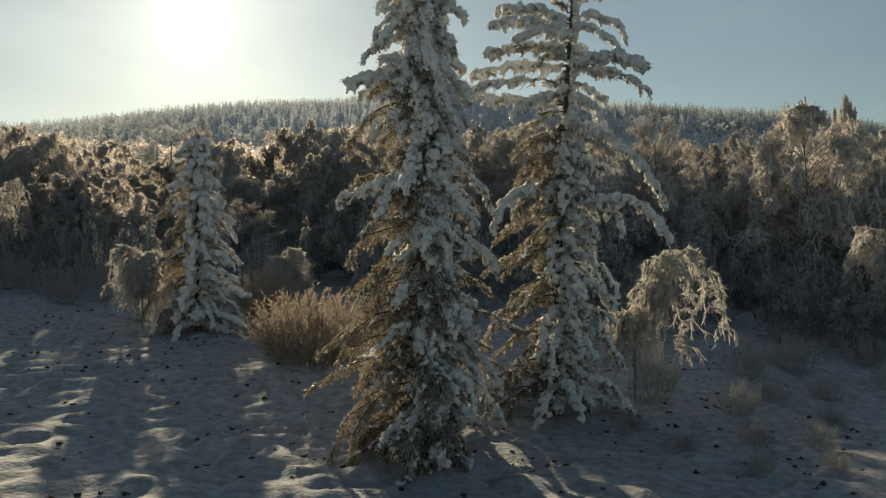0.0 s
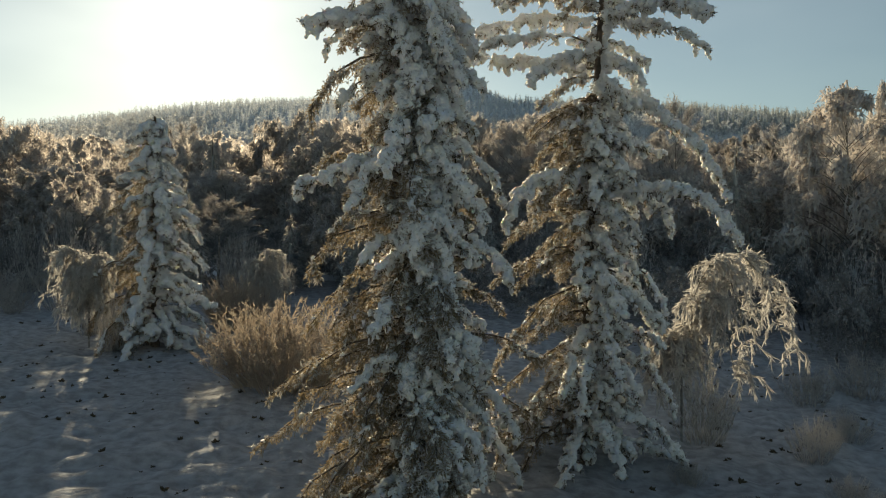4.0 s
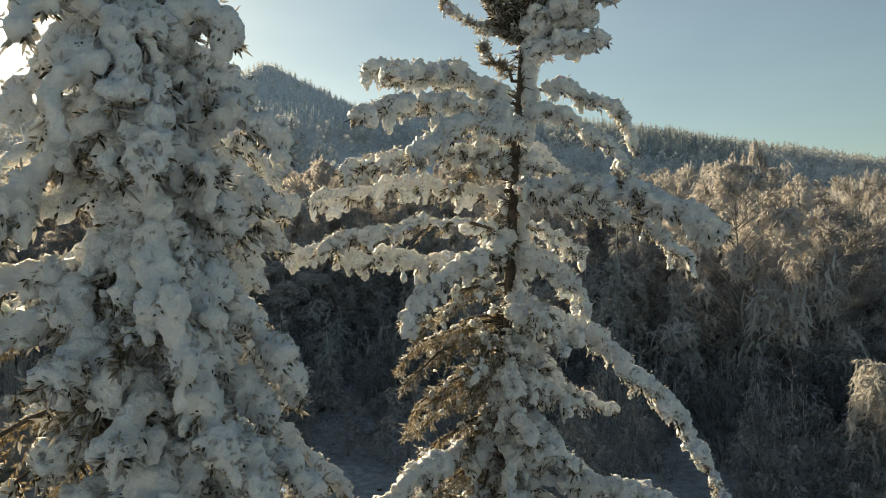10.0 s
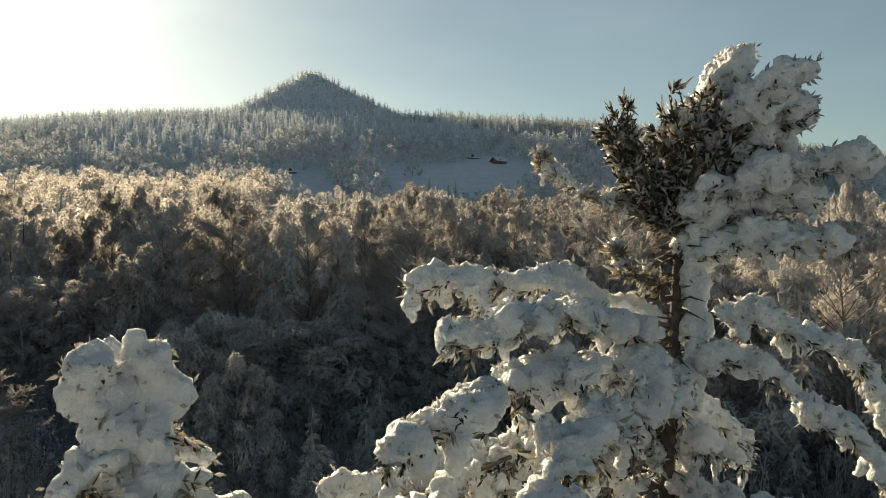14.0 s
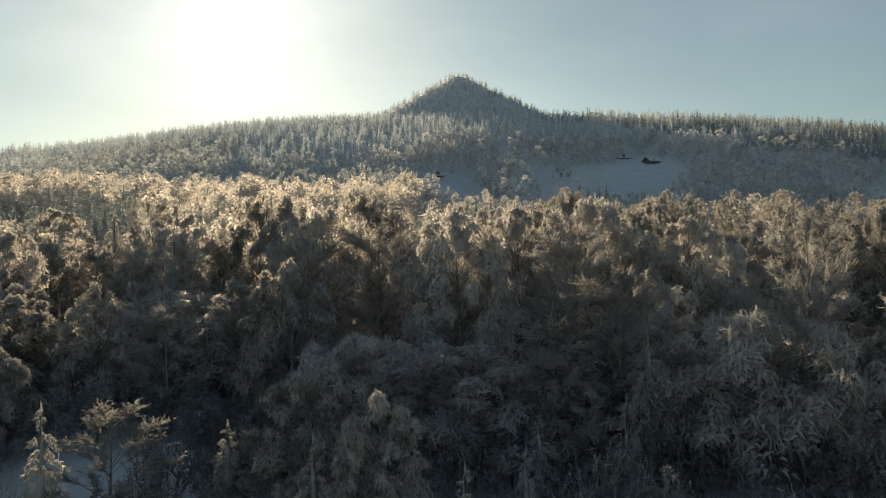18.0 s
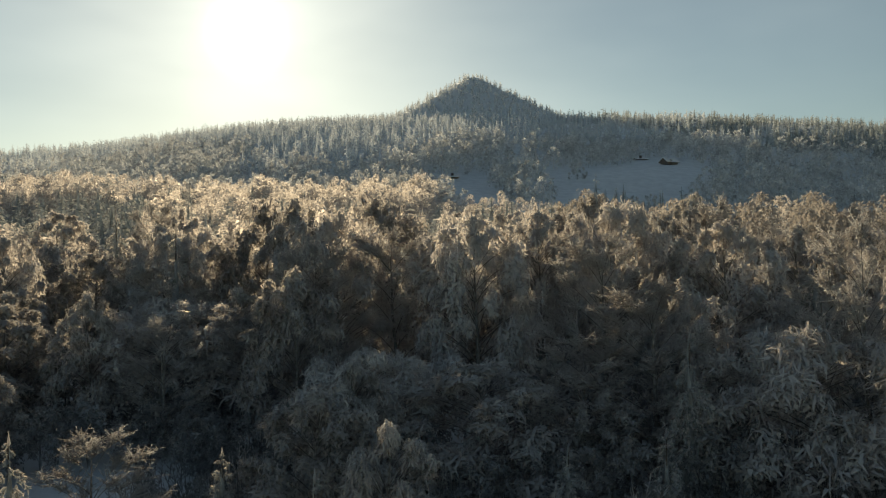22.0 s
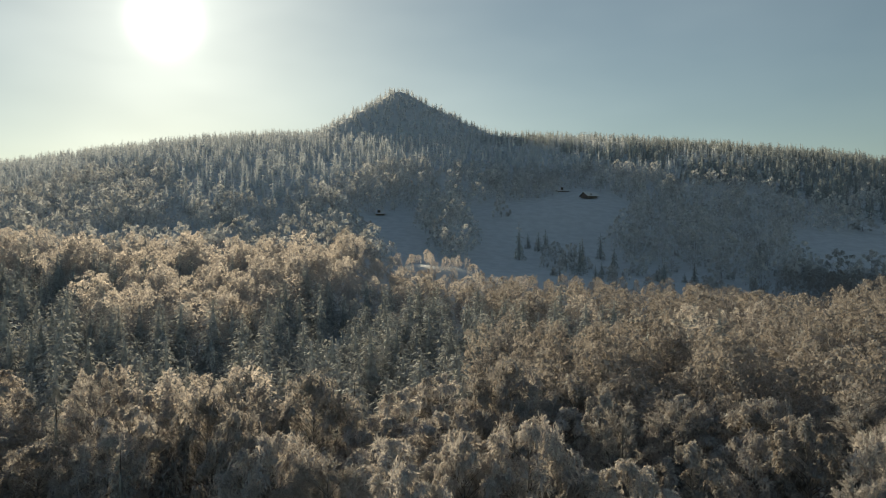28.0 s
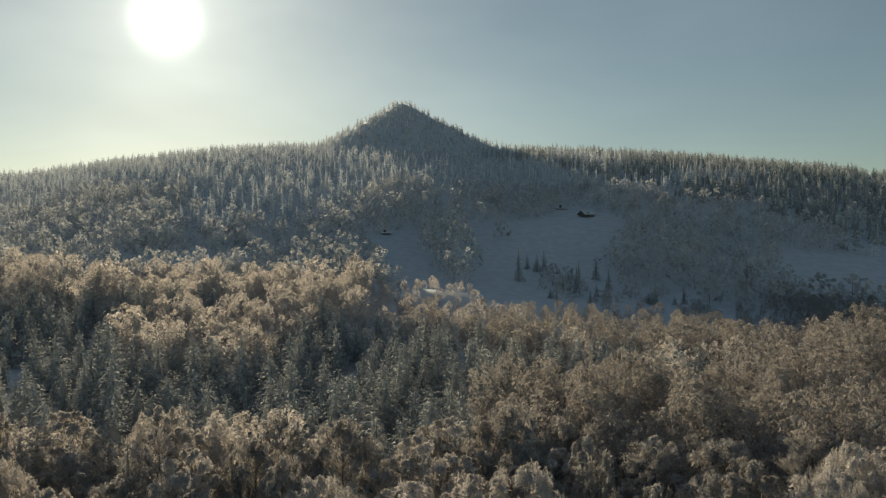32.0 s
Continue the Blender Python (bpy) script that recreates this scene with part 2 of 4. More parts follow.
def spindles(p, d, length, radius, belly=0.4):
    """n thin pointed spindles from points p along d: 5 vertices and 6 triangles each."""
    p, d = np.asarray(p, float).reshape(-1, 3), unit(np.asarray(d, float).reshape(-1, 3))
    n = len(p)
    length, radius = np.broadcast_to(length, (n,))[:, None], np.broadcast_to(radius, (n,))[:, None]
    ref = np.where(np.abs(d[:, 2:3]) > 0.9, [[1.0, 0, 0]], [[0, 0, 1.0]])
    a = unit(np.cross(d, ref))
    b = np.cross(d, a)
    v = np.empty((n, 5, 3))
    v[:, 0], v[:, 4] = p, p + d * length
    mid = p + d * length * belly
    for k in range(3):
        t = 2 * math.pi * k / 3
        v[:, 1 + k] = mid + radius * (a * math.cos(t) + b * math.sin(t))
    base = np.array([[0, 2, 1], [0, 3, 2], [0, 1, 3], [4, 1, 2], [4, 2, 3], [4, 3, 1]])
    f = (np.arange(n)[:, None, None] * 5 + base).reshape(-1, 3)
    return v.reshape(-1, 3), f


def blades(rng, p, d, length, width):
    """n narrow pointed tufts, one triangle each, from points p along d."""
    p, d = np.asarray(p, float).reshape(-1, 3), unit(np.asarray(d, float).reshape(-1, 3))
    n = len(p)
    length, width = np.broadcast_to(length, (n,))[:, None], np.broadcast_to(width, (n,))[:, None]
    side = unit(np.cross(d, rng.normal(0, 1, (n, 3)))) * width * 0.5
    v = np.stack([p - side, p + side, p + d * length], 1).reshape(-1, 3)
    return v, np.arange(3 * n).reshape(-1, 3)


def tube(points, radii, sides=6):
    p = np.asarray(points, float)
    k = len(p)
    t = unit(np.gradient(p, axis=0))
    ref = np.array([0.31, 0.95, 0.05]) if abs(t[0, 2]) > 0.6 else np.array([0, 0, 1.0])
    a = unit(np.cross(t, ref))
    b = np.cross(t, a)
    ang = np.linspace(0, 2 * math.pi, sides, endpoint=False)
    v = p[:, None] + np.asarray(radii, float)[:, None, None] * (a[:, None] * np.cos(ang)[None, :, None] + b[:, None] * np.sin(ang)[None, :, None])
    i, j = np.meshgrid(np.arange(k - 1), np.arange(sides), indexing="ij")
    q0, q1 = i * sides + j, i * sides + (j + 1) % sides
    q2, q3 = q1 + sides, q0 + sides
    f = np.concatenate([np.stack([q0, q1, q2], -1).reshape(-1, 3), np.stack([q0, q2, q3], -1).reshape(-1, 3)])
    return v.reshape(-1, 3), f


def make_ball(steps):
    bm = bmesh.new()
    bmesh.ops.create_icosphere(bm, subdivisions=steps, radius=1.0)
    v = np.array([x.co[:] for x in bm.verts])
    f = np.array([[x.index for x in q.verts] for q in bm.faces])
    bm.free()
    return v, f


BALL_V, BALL_F = make_ball(1)


def blobs(p, size):
    """n rounded lumps at p; size is (n, 3)."""
    p, size = np.asarray(p, float).reshape(-1, 3), np.asarray(size, float).reshape(-1, 3)
    n, k = len(p), len(BALL_V)
    v = p[:, None] + BALL_V[None] * size[:, None]
    f = (np.arange(n)[:, None, None] * k + BALL_F).reshape(-1, 3)
    return v.reshape(-1, 3), f


# ---------------------------------------------------------------- land
def hash2(ix, iy, seed):
    h = (ix.astype(np.int64) * 374761393 + iy.astype(np.int64) * 668265263 + seed * 1442695041) & 0xFFFFFFFF
    h = ((h ^ (h >> 13)) * 1274126177) & 0xFFFFFFFF
    return ((h ^ (h >> 16)) & 0xFFFFFF) / float(0xFFFFFF)


def vnoise(x, y, size, seed=0):
    """Smooth value noise from -1 to 1 with bumps about `size` metres wide."""
    x, y = np.asarray(x, float) / size, np.asarray(y, float) / size
    ix, iy = np.floor(x), np.floor(y)
    fx, fy = x - ix, y - iy
    fx, fy = fx * fx * (3 - 2 * fx), fy * fy * (3 - 2 * fy)
    a, b = hash2(ix, iy, seed), hash2(ix + 1, iy, seed)
    c, d = hash2(ix, iy + 1, seed), hash2(ix + 1, iy + 1, seed)
    return 2 * ((a * (1 - fx) + b * fx) * (1 - fy) + (c * (1 - fx) + d * fx) * fy) - 1


SLOPE_Y = [-3000, -400, -100, 0, 15, 26, 34, 60, 90, 120, 150, 200, 253, 300, 374, 450, 550, 640, 700, 900, 1600, 4000]
SLOPE_Z = [-60, -20, -5, -1.2, -0.3, 0.0, 0.8, 3.0, 6.0, 9.5, 12.5, 16, 24, 32, 51, 71, 97, 114, 116, 98, 40, -40]


def ground(x, y):
    """Height of the land."""
    x, y = np.asarray(x, float), np.asarray(y, float)
    z = np.interp(y, SLOPE_Y, SLOPE_Z)
    for s in (6.0, -6.0, 14.0, -14.0):
        z = z + np.interp(y + s * np.clip(y / 120, 0.1, 2.5), SLOPE_Y, SLOPE_Z)
    z = z / 5
    far = np.clip(y / 640, 0, 1.3)
    z = z - 31 * far * (x / 340) ** 2 / (1 + 0.25 * (x / 340) ** 2)
    z = z - 0.03 * x * np.exp(-((y - 30) / 45) ** 2) - 0.035 * x * np.exp(-((y - 270) / 110) ** 2)
    z = z + far ** 3 * (5.5 * np.exp(-((x + 150) / 110) ** 2) + 3 * np.exp(-((x - 230) / 100) ** 2))
    r = np.hypot((x + 15) * np.where(x < -15, 1.05, 0.93), (y - 692) * 0.75)
    z = z + 41 * np.clip(1 - r / 75, 0, 1) ** 1.15
    z = z + np.clip((y - 60) / 150, 0, 1) * (2.2 * vnoise(x, y, 60, 3) + 0.8 * vnoise(x, y, 23, 4))
    bench = np.where(y > 243, np.clip((262 - y) / 19, 0, 1), np.clip((y - 236) / 7, 0, 1)) * 3.2
    return z + bench * np.exp(-((x - 3) / 12) ** 4)


def lumps(x, y):
    """Tussocks and old tracks under the snow of the meadow."""
    edge = np.clip((70 - y) / 20, 0, 1)
    a = np.abs(vnoise(x, y, 0.95, 11)) * 0.55 + 0.45 * vnoise(x, y, 0.62, 12)
    b = np.clip(vnoise(x, y, 4.5, 13) + 0.75, 0.5, 1.1)
    return edge * (0.24 * a * b + 0.10 * vnoise(x, y, 2.6, 14) + 0.075 * vnoise(x, y, 0.55, 15))


def axis_steps(lo, hi, fine_lo, fine_hi, step):
    out = list(np.arange(fine_lo, fine_hi, step))
    for start, stop, sign in ((fine_hi, hi, 1), (fine_lo, lo, -1)):
        s, at = step, start
        while (stop - at) * sign > 0:
            out.append(at)
            s = min(s * 1.14, 12 if abs(at) < 900 else 260)
            at += sign * s
        out.append(stop)
    return np.unique(np.round(out, 3))


def build_ground():
    xs, ys = axis_steps(-3600, 3600, -27, 18, 0.24), axis_steps(-1500, 4400, 17, 48, 0.24)
    gx, gy = np.meshgrid(xs, ys, indexing="ij")
    gz = ground(gx, gy) + lumps(gx, gy)
    n, k = gx.shape
    i, j = np.meshgrid(np.arange(n - 1), np.arange(k - 1), indexing="ij")
    q = i * k + j
    f = np.concatenate([np.stack([q, q + k, q + k + 1], -1).reshape(-1, 3), np.stack([q, q + k + 1, q + 1], -1).reshape(-1, 3)])
    # near snow takes the meadow colour, which has shade darkening in it
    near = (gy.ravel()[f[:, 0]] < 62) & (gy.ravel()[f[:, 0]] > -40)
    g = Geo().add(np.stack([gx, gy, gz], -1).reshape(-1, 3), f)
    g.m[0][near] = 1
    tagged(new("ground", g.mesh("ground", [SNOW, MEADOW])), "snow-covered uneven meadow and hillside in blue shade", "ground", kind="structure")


build_ground()


def stand(x, y, sink=0.05):
    return float(ground(x, y) + lumps(np.array(x), np.array(y))) - sink


# ---------------------------------------------------------------- trees
def arch(rng, start, az_, length, rise, droop, n=7):
    """A limb that leaves start at the bearing az_, climbs and bends over under its load."""
    s = np.linspace(0, 1, n)
    out = np.array([math.cos(az_), math.sin(az_), 0])
    side = np.array([-math.sin(az_), math.cos(az_), 0]) * rng.uniform(-0.12, 0.12)
    flat = length * (s - 0.25 * s ** 3 * droop)
    up = length * (rise * s - droop * s ** 2.4)
    return np.asarray(start) + flat[:, None] * out + (flat ** 1.3)[:, None] * side + up[:, None] * np.array([0, 0, 1])


def polyline_at(line, s):
    """Points at shares s (0..1) along a polyline."""
    x = np.asarray(s) * (len(line) - 1)
    i = np.minimum(x.astype(int), len(line) - 2)
    return line[i] + (line[i + 1] - line[i]) * (x - i)[:, None]


def plumes(rng, base, az_, length, radius, n=3):
    """Arching, hanging plumes of rimed twigs: n thick spindles end to end."""
    k = len(base)
    out = np.stack([np.cos(az_), np.sin(az_), 0 * az_], -1)
    at = base.copy()
    P, D, LN, R = [], [], [], []
    for j in range(n):
        u = (j + 0.5) / n
        d = out * (0.9 - 0.75 * u) + np.array([0, 0, 1.0]) * (0.45 - 1.9 * u) + rng.normal(0, 0.16, (k, 3))
        d = unit(d)
        ln = length * rng.uniform(0.85, 1.15, k) / n
        P.append(at - d * (0.25 * ln)[:, None]); D.append(d); LN.append(ln * 1.55); R.append(radius * (1.15 - 0.45 * u) * rng.uniform(0.75, 1.2, k))
        at = at + d * ln[:, None]
    return np.concatenate(P), np.concatenate(D), np.concatenate(LN), np.concatenate(R), at


def fuzz(rng, c, size, per, length, width):
    """Rounded masses at c (k, 3) of half-sizes size (k, 3), shingled with short hanging tufts of rime that look outwards."""
    n = len(c) * per
    pick = np.repeat(np.arange(len(c)), per)
    nrm = unit(rng.normal(0, 1, (n, 3)) + [0, 0, 0.3])
    at = np.asarray(c)[pick] + nrm * np.asarray(size)[pick] * rng.uniform(0.6, 1.08, (n, 1))
    d = unit(nrm * 0.35 + rng.normal(0, 0.45, (n, 3)) + [0, 0, -0.75]) * (length * rng.uniform(0.5, 1.4, n))[:, None]
    side = unit(np.cross(d, nrm + rng.normal(0, 0.3, (n, 3)))) * (width * 0.5 * rng.uniform(0.6, 1.4, n))[:, None]
    v = np.stack([at - 0.3 * d - side, at - 0.3 * d + side, at + 0.7 * d], 1)
    return v.reshape(-1, 3), np.arange(3 * n).reshape(-1, 3)


def strands(rng, c, size, per, width):
    """Mops at c (k, 3) of half-sizes size (k, 3): narrow ribbons of rimed twigs that arch out of the crest and hang."""
    n = len(c) * per
    pick = np.repeat(np.arange(len(c)), per)
    c, sz = c[pick], size[pick]
    a = rng.uniform(0, 2 * math.pi, n)
    u = np.sqrt(rng.uniform(0.02, 1.0, n))
    out = np.stack([np.cos(a), np.sin(a), 0 * a], -1) * (sz[:, :1] * u[:, None] * 1.05)
    tall = sz[:, 2]
    dome = 1.0 - 0.65 * u ** 2 + rng.normal(0, 0.10, n)
    drop = rng.uniform(0.2, 1.3, n) * (0.3 + 0.75 * u)
    pts = np.empty((n, 4, 3))
    for j, (reach, z) in enumerate(((0.30, 0.55 * dome), (0.72, dome), (1.05, dome - 0.35 * drop), (1.12, dome - drop))):
        pts[:, j] = c + out * reach + np.stack([0 * a, 0 * a, tall * z], -1) + rng.normal(0, 0.10, (n, 3)) * sz
    face = unit((pts[:, 2] - c) / sz) + rng.normal(0, 0.3, (n, 3)) + [0, 0, 0.2]     # the flat side looks out of the mass
    side = unit(np.cross(pts[:, 3] - pts[:, 0], face))
    wide = (width * rng.uniform(0.6, 1.4, n))[:, None]
    v = np.stack([pts[:, 0] - side * wide * 0.3, pts[:, 0] + side * wide * 0.3, pts[:, 1] - side * wide * 0.5, pts[:, 1] + side * wide * 0.5,
                  pts[:, 2] - side * wide * 0.45, pts[:, 2] + side * wide * 0.45, pts[:, 3]], 1)
    base = np.array([[0, 1, 3], [0, 3, 2], [2, 3, 5], [2, 5, 4], [4, 5, 6]])
    return v.reshape(-1, 3), (np.arange(n)[:, None, None] * 7 + base).reshape(-1, 3)


def make_birch(seed, h, r, lobes, per, tuft, mat, label, spiky=False, low=0.16):
    """A frosted birch: trunk and limbs, each limb ending in a rounded mass of hanging rimed twigs, or in stiff white shoots."""
    rng = np.random.default_rng(seed)
    root = new("birch_tree")
    wood, crown = Geo(), Geo()
    lean = rng.uniform(-0.05, 0.05, 2)
    s = np.linspace(0, 1, 7)
    axis = np.stack([lean[0] * h * s ** 1.5 + 0.12 * np.sin(s * 5 + seed), lean[1] * h * s ** 1.5, h * 0.85 * s], -1)
    wood.add(*tube(axis, 0.010 * h * (1.05 - s) + 0.012, 5))
    C, S = [], []
    for k in range(lobes):
        u = (k + rng.uniform(0, 0.8)) / lobes
        az_ = k * 2.4 + rng.uniform(-0.6, 0.6)
        top_z = h * (low + (0.99 - low) * u ** 0.85)
        reach = r * (0.2 + 0.8 * math.sin(math.pi * min(1.0, 0.28 + 0.66 * u)) ** 0.8) * rng.uniform(0.6, 1.06) * (1 if u < 0.93 else 0.3)
        start = polyline_at(axis, [max(0.04, min(0.98, top_z / (h * 0.85) - 0.14 - 0.12 * rng.uniform()))])[0]
        crest = np.array([start[0] + math.cos(az_) * reach, start[1] + math.sin(az_) * reach, top_z])
        t = np.linspace(0, 1, 5)
        line = start + (crest - start) * t[:, None] + np.array([0, 0, 0.12 * reach]) * np.sin(t * math.pi)[:, None]
        wood.add(*tube(line, np.linspace(0.0035 * h * (1.1 - 0.6 * u), 0.007, 5), 3))
        if spiky:
            n = 34
            b = polyline_at(line, rng.uniform(0.45, 1.0, n))
            d = unit(unit(crest - start) + rng.normal(0, 0.55, (n, 3)) + [0, 0, 0.35])
            ln = rng.uniform(0.5, 1.15, n)
            crown.add(*spindles(b, d, ln, rng.uniform(0.02, 0.04, n), 0.3))
            m = n * 9
            pick = np.repeat(np.arange(n), 9)
            crown.add(*spindles(b[pick] + d[pick] * (ln[pick] * rng.uniform(0.2, 1.0, m))[:, None], d[pick] + rng.normal(0, 0.7, (m, 3)), rng.uniform(0.12, 0.32, m), rng.uniform(0.014, 0.03, m)))
        a = rng.uniform(0.14, 0.27) * (r / 3) * 0.27 * h * (1.15 - 0.35 * u)
        C.append(crest - [0, 0, 0.9 * a])
        S.append([a, a, a * rng.uniform(1.1, 1.7)])
    C, S = np.array(C), np.array(S)
    part("trunk", wood, [BIRCH_BARK], root)
    if not spiky:
        # each mass breaks up into several smaller ones that sit round its outside
        n = len(C) * 3
        pick = np.repeat(np.arange(len(C)), 3)
        d = unit(rng.normal(0, 1, (n, 3)) + [0, 0, 0.35])
        C = C[pick] + d * S[pick] * rng.uniform(0.35, 1.0, (n, 1))
        S = S[pick] * rng.uniform(0.42, 0.82, (n, 1)) * np.array([1, 1, 1.1])
        crown.add(*fuzz(rng, C, S, per, tuft, 0.34 * tuft))
        crown.add(*strands(rng, C, S * 1.25, 16, 0.17 * tuft))
    tagged(part("crown", crown, [mat], root, "stiff shoots white with rime" if spiky else "rounded masses of hanging twigs thick with rime"), kind="stuff")
    return tagged(root, label, "tree", "birches of the wood")


def make_bush(seed, h, r, stems, twigs, mat, label, name="bush"):
    """A shrub: stems that fan out from one root, with short upright rimed twigs."""
    rng = np.random.default_rng(seed)
    root = new(name)
    g, tw = Geo(), Geo()
    az_ = rng.uniform(0, 2 * math.pi, stems)
    spread = np.sqrt(rng.uniform(0, 1, stems)) * r
    tall = h * rng.uniform(0.62, 1.05, stems) * (1 - 0.35 * (spread / r) ** 2)
    n = 5
    t = np.linspace(0, 1, n)
    flat = spread[:, None] * (0.52 + 0.48 * t ** 0.9)
    pts = np.stack([np.cos(az_)[:, None] * flat, np.sin(az_)[:, None] * flat, tall[:, None] * t ** 0.9], -1)
    pts[:, 1:, :2] += rng.normal(0, 0.05 * r, (stems, n - 1, 2))
    for j in range(n - 1):
        seg = pts[:, j + 1] - pts[:, j]
        g.add(*spindles(pts[:, j] - seg * 0.1, seg, np.linalg.norm(seg, axis=1) * 1.3, 0.006 * h * (1.25 - t[j]) + 0.004))
    k = stems * twigs
    pick = rng.integers(0, stems, k)
    u = rng.uniform(0.25, 1.0, k) * (n - 1)
    i = np.minimum(u.astype(int), n - 2)
    base = pts[pick, i] + (pts[pick, i + 1] - pts[pick, i]) * (u - i)[:, None]
    d = unit(pts[pick, i + 1] - pts[pick, i]) * 0.9 + rng.normal(0, 0.55, (k, 3))
    d[:, 2] += 0.35
    tw.add(*spindles(base, d, rng.uniform(0.08, 0.24, k) * (0.5 + 0.3 * h), rng.uniform(0.008, 0.02, k) * (0.6 + 0.2 * h)))
    tagged(part("brushwood", g, [mat], root), kind="stuff")
    tagged(part("foliage", tw, [mat], root, "short upright twigs furred with rime"), kind="stuff")
    return tagged(root, label, "bush", "shrubs at the wood's edge")


def make_spruce(seed, h, r, whorls, label, snow=1.0, detail=6, needle=None, frost=None):
    """A wood spruce: trunk, dark inner twigs, drooping fans of needles and the snow that lies on them."""
    rng = np.random.default_rng(seed)
    root = new("spruce_tree")
    wood, dark, white = Geo(), Geo(), Geo()
    s = np.linspace(0, 1, 6)
    wood.add(*tube(np.stack([0 * s, 0 * s, h * s], -1), 0.016 * h * (1.02 - s) + 0.01, 6))
    s = np.linspace(0, 1, 14)
    dark.add(*tube(np.stack([0.06 * np.sin(9 * s), 0.06 * np.cos(7 * s), h * (0.08 + 0.88 * s)], -1), 0.30 * r * np.maximum(0, 0.88 - s) ** 0.9 * rng.uniform(0.75, 1.2, 14) + 0.03, 8))
    n = whorls * 7
    side = 1 + 0.25 * np.sin(np.arange(9) * 2.1 + seed)          # uneven outline
    P, D, LN, RD, SP, SD, SL, SR = ([] for _ in range(8))
    for w in range(n):
        u = 1 - math.sqrt(rng.uniform(0.0005, 1.0))
        az_ = w * 2.39996 + rng.uniform(-0.5, 0.5)
        ln = (r * (1 - u) ** 0.8 * rng.uniform(0.6, 1.1) * side[int(az_ * 1.43) % 9] + 0.15)
        line = arch(rng, (0, 0, h * (0.08 + 0.9 * u)), az_, ln, 0.25 + 0.3 * u, 0.95 - 0.4 * u, 5)
        q = polyline_at(line, rng.uniform(0.25, 1.0, detail))
        d = np.stack([math.cos(az_) + rng.normal(0, 0.7, detail), math.sin(az_) + rng.normal(0, 0.7, detail), rng.uniform(-1.6, -0.3, detail)], -1)
        P.append(q); D.append(d); LN.append(rng.uniform(0.4, 0.75, detail) * (0.3 + 0.3 * ln)); RD.append(rng.uniform(0.05, 0.10, detail) * (0.6 + 0.3 * ln))
        k = max(2, int(detail * 0.8 * snow))
        q = polyline_at(line, rng.uniform(0.3, 1.0, k)) + [0, 0, 0.06]
        d = np.stack([math.cos(az_) + rng.normal(0, 0.5, k), math.sin(az_) + rng.normal(0, 0.5, k), rng.uniform(-1.2, -0.2, k)], -1)
        SP.append(q); SD.append(d); SL.append(rng.uniform(0.3, 0.6, k) * (0.3 + 0.3 * ln)); SR.append(rng.uniform(0.05, 0.11, k) * (0.6 + 0.3 * ln) * snow)
    for geo, p_, d_, l_, w_ in ((dark, P, D, LN, RD), (white, SP, SD, SL, SR)):
        p_, d_, l_, w_ = (np.repeat(np.concatenate(q), 5, axis=0) for q in (p_, d_, l_, w_))
        n = len(p_)
        p_ = p_ + unit(d_) * (l_ * rng.uniform(0, 0.6, n))[:, None]
        geo.add(*blades(rng, p_, unit(d_) + rng.normal(0, 0.45, (n, 3)), l_ * rng.uniform(0.4, 0.9, n), w_ * rng.uniform(0.8, 1.5, n)))
    white.add(*spindles([[0, 0, h * 0.93]], [[0, 0, 1]], h * 0.1, 0.05 + 0.006 * h))
    part("trunk", wood, [BARK], root)
    tagged(part("needle_sprays", dark, [needle or SPRUCE_RIME], root), kind="stuff")
    tagged(part("snow_load", white, [frost or FROST], root, "rime and snow caught on the sprays"), kind="stuff")
    return tagged(root, label, "tree", "spruces of the wood")


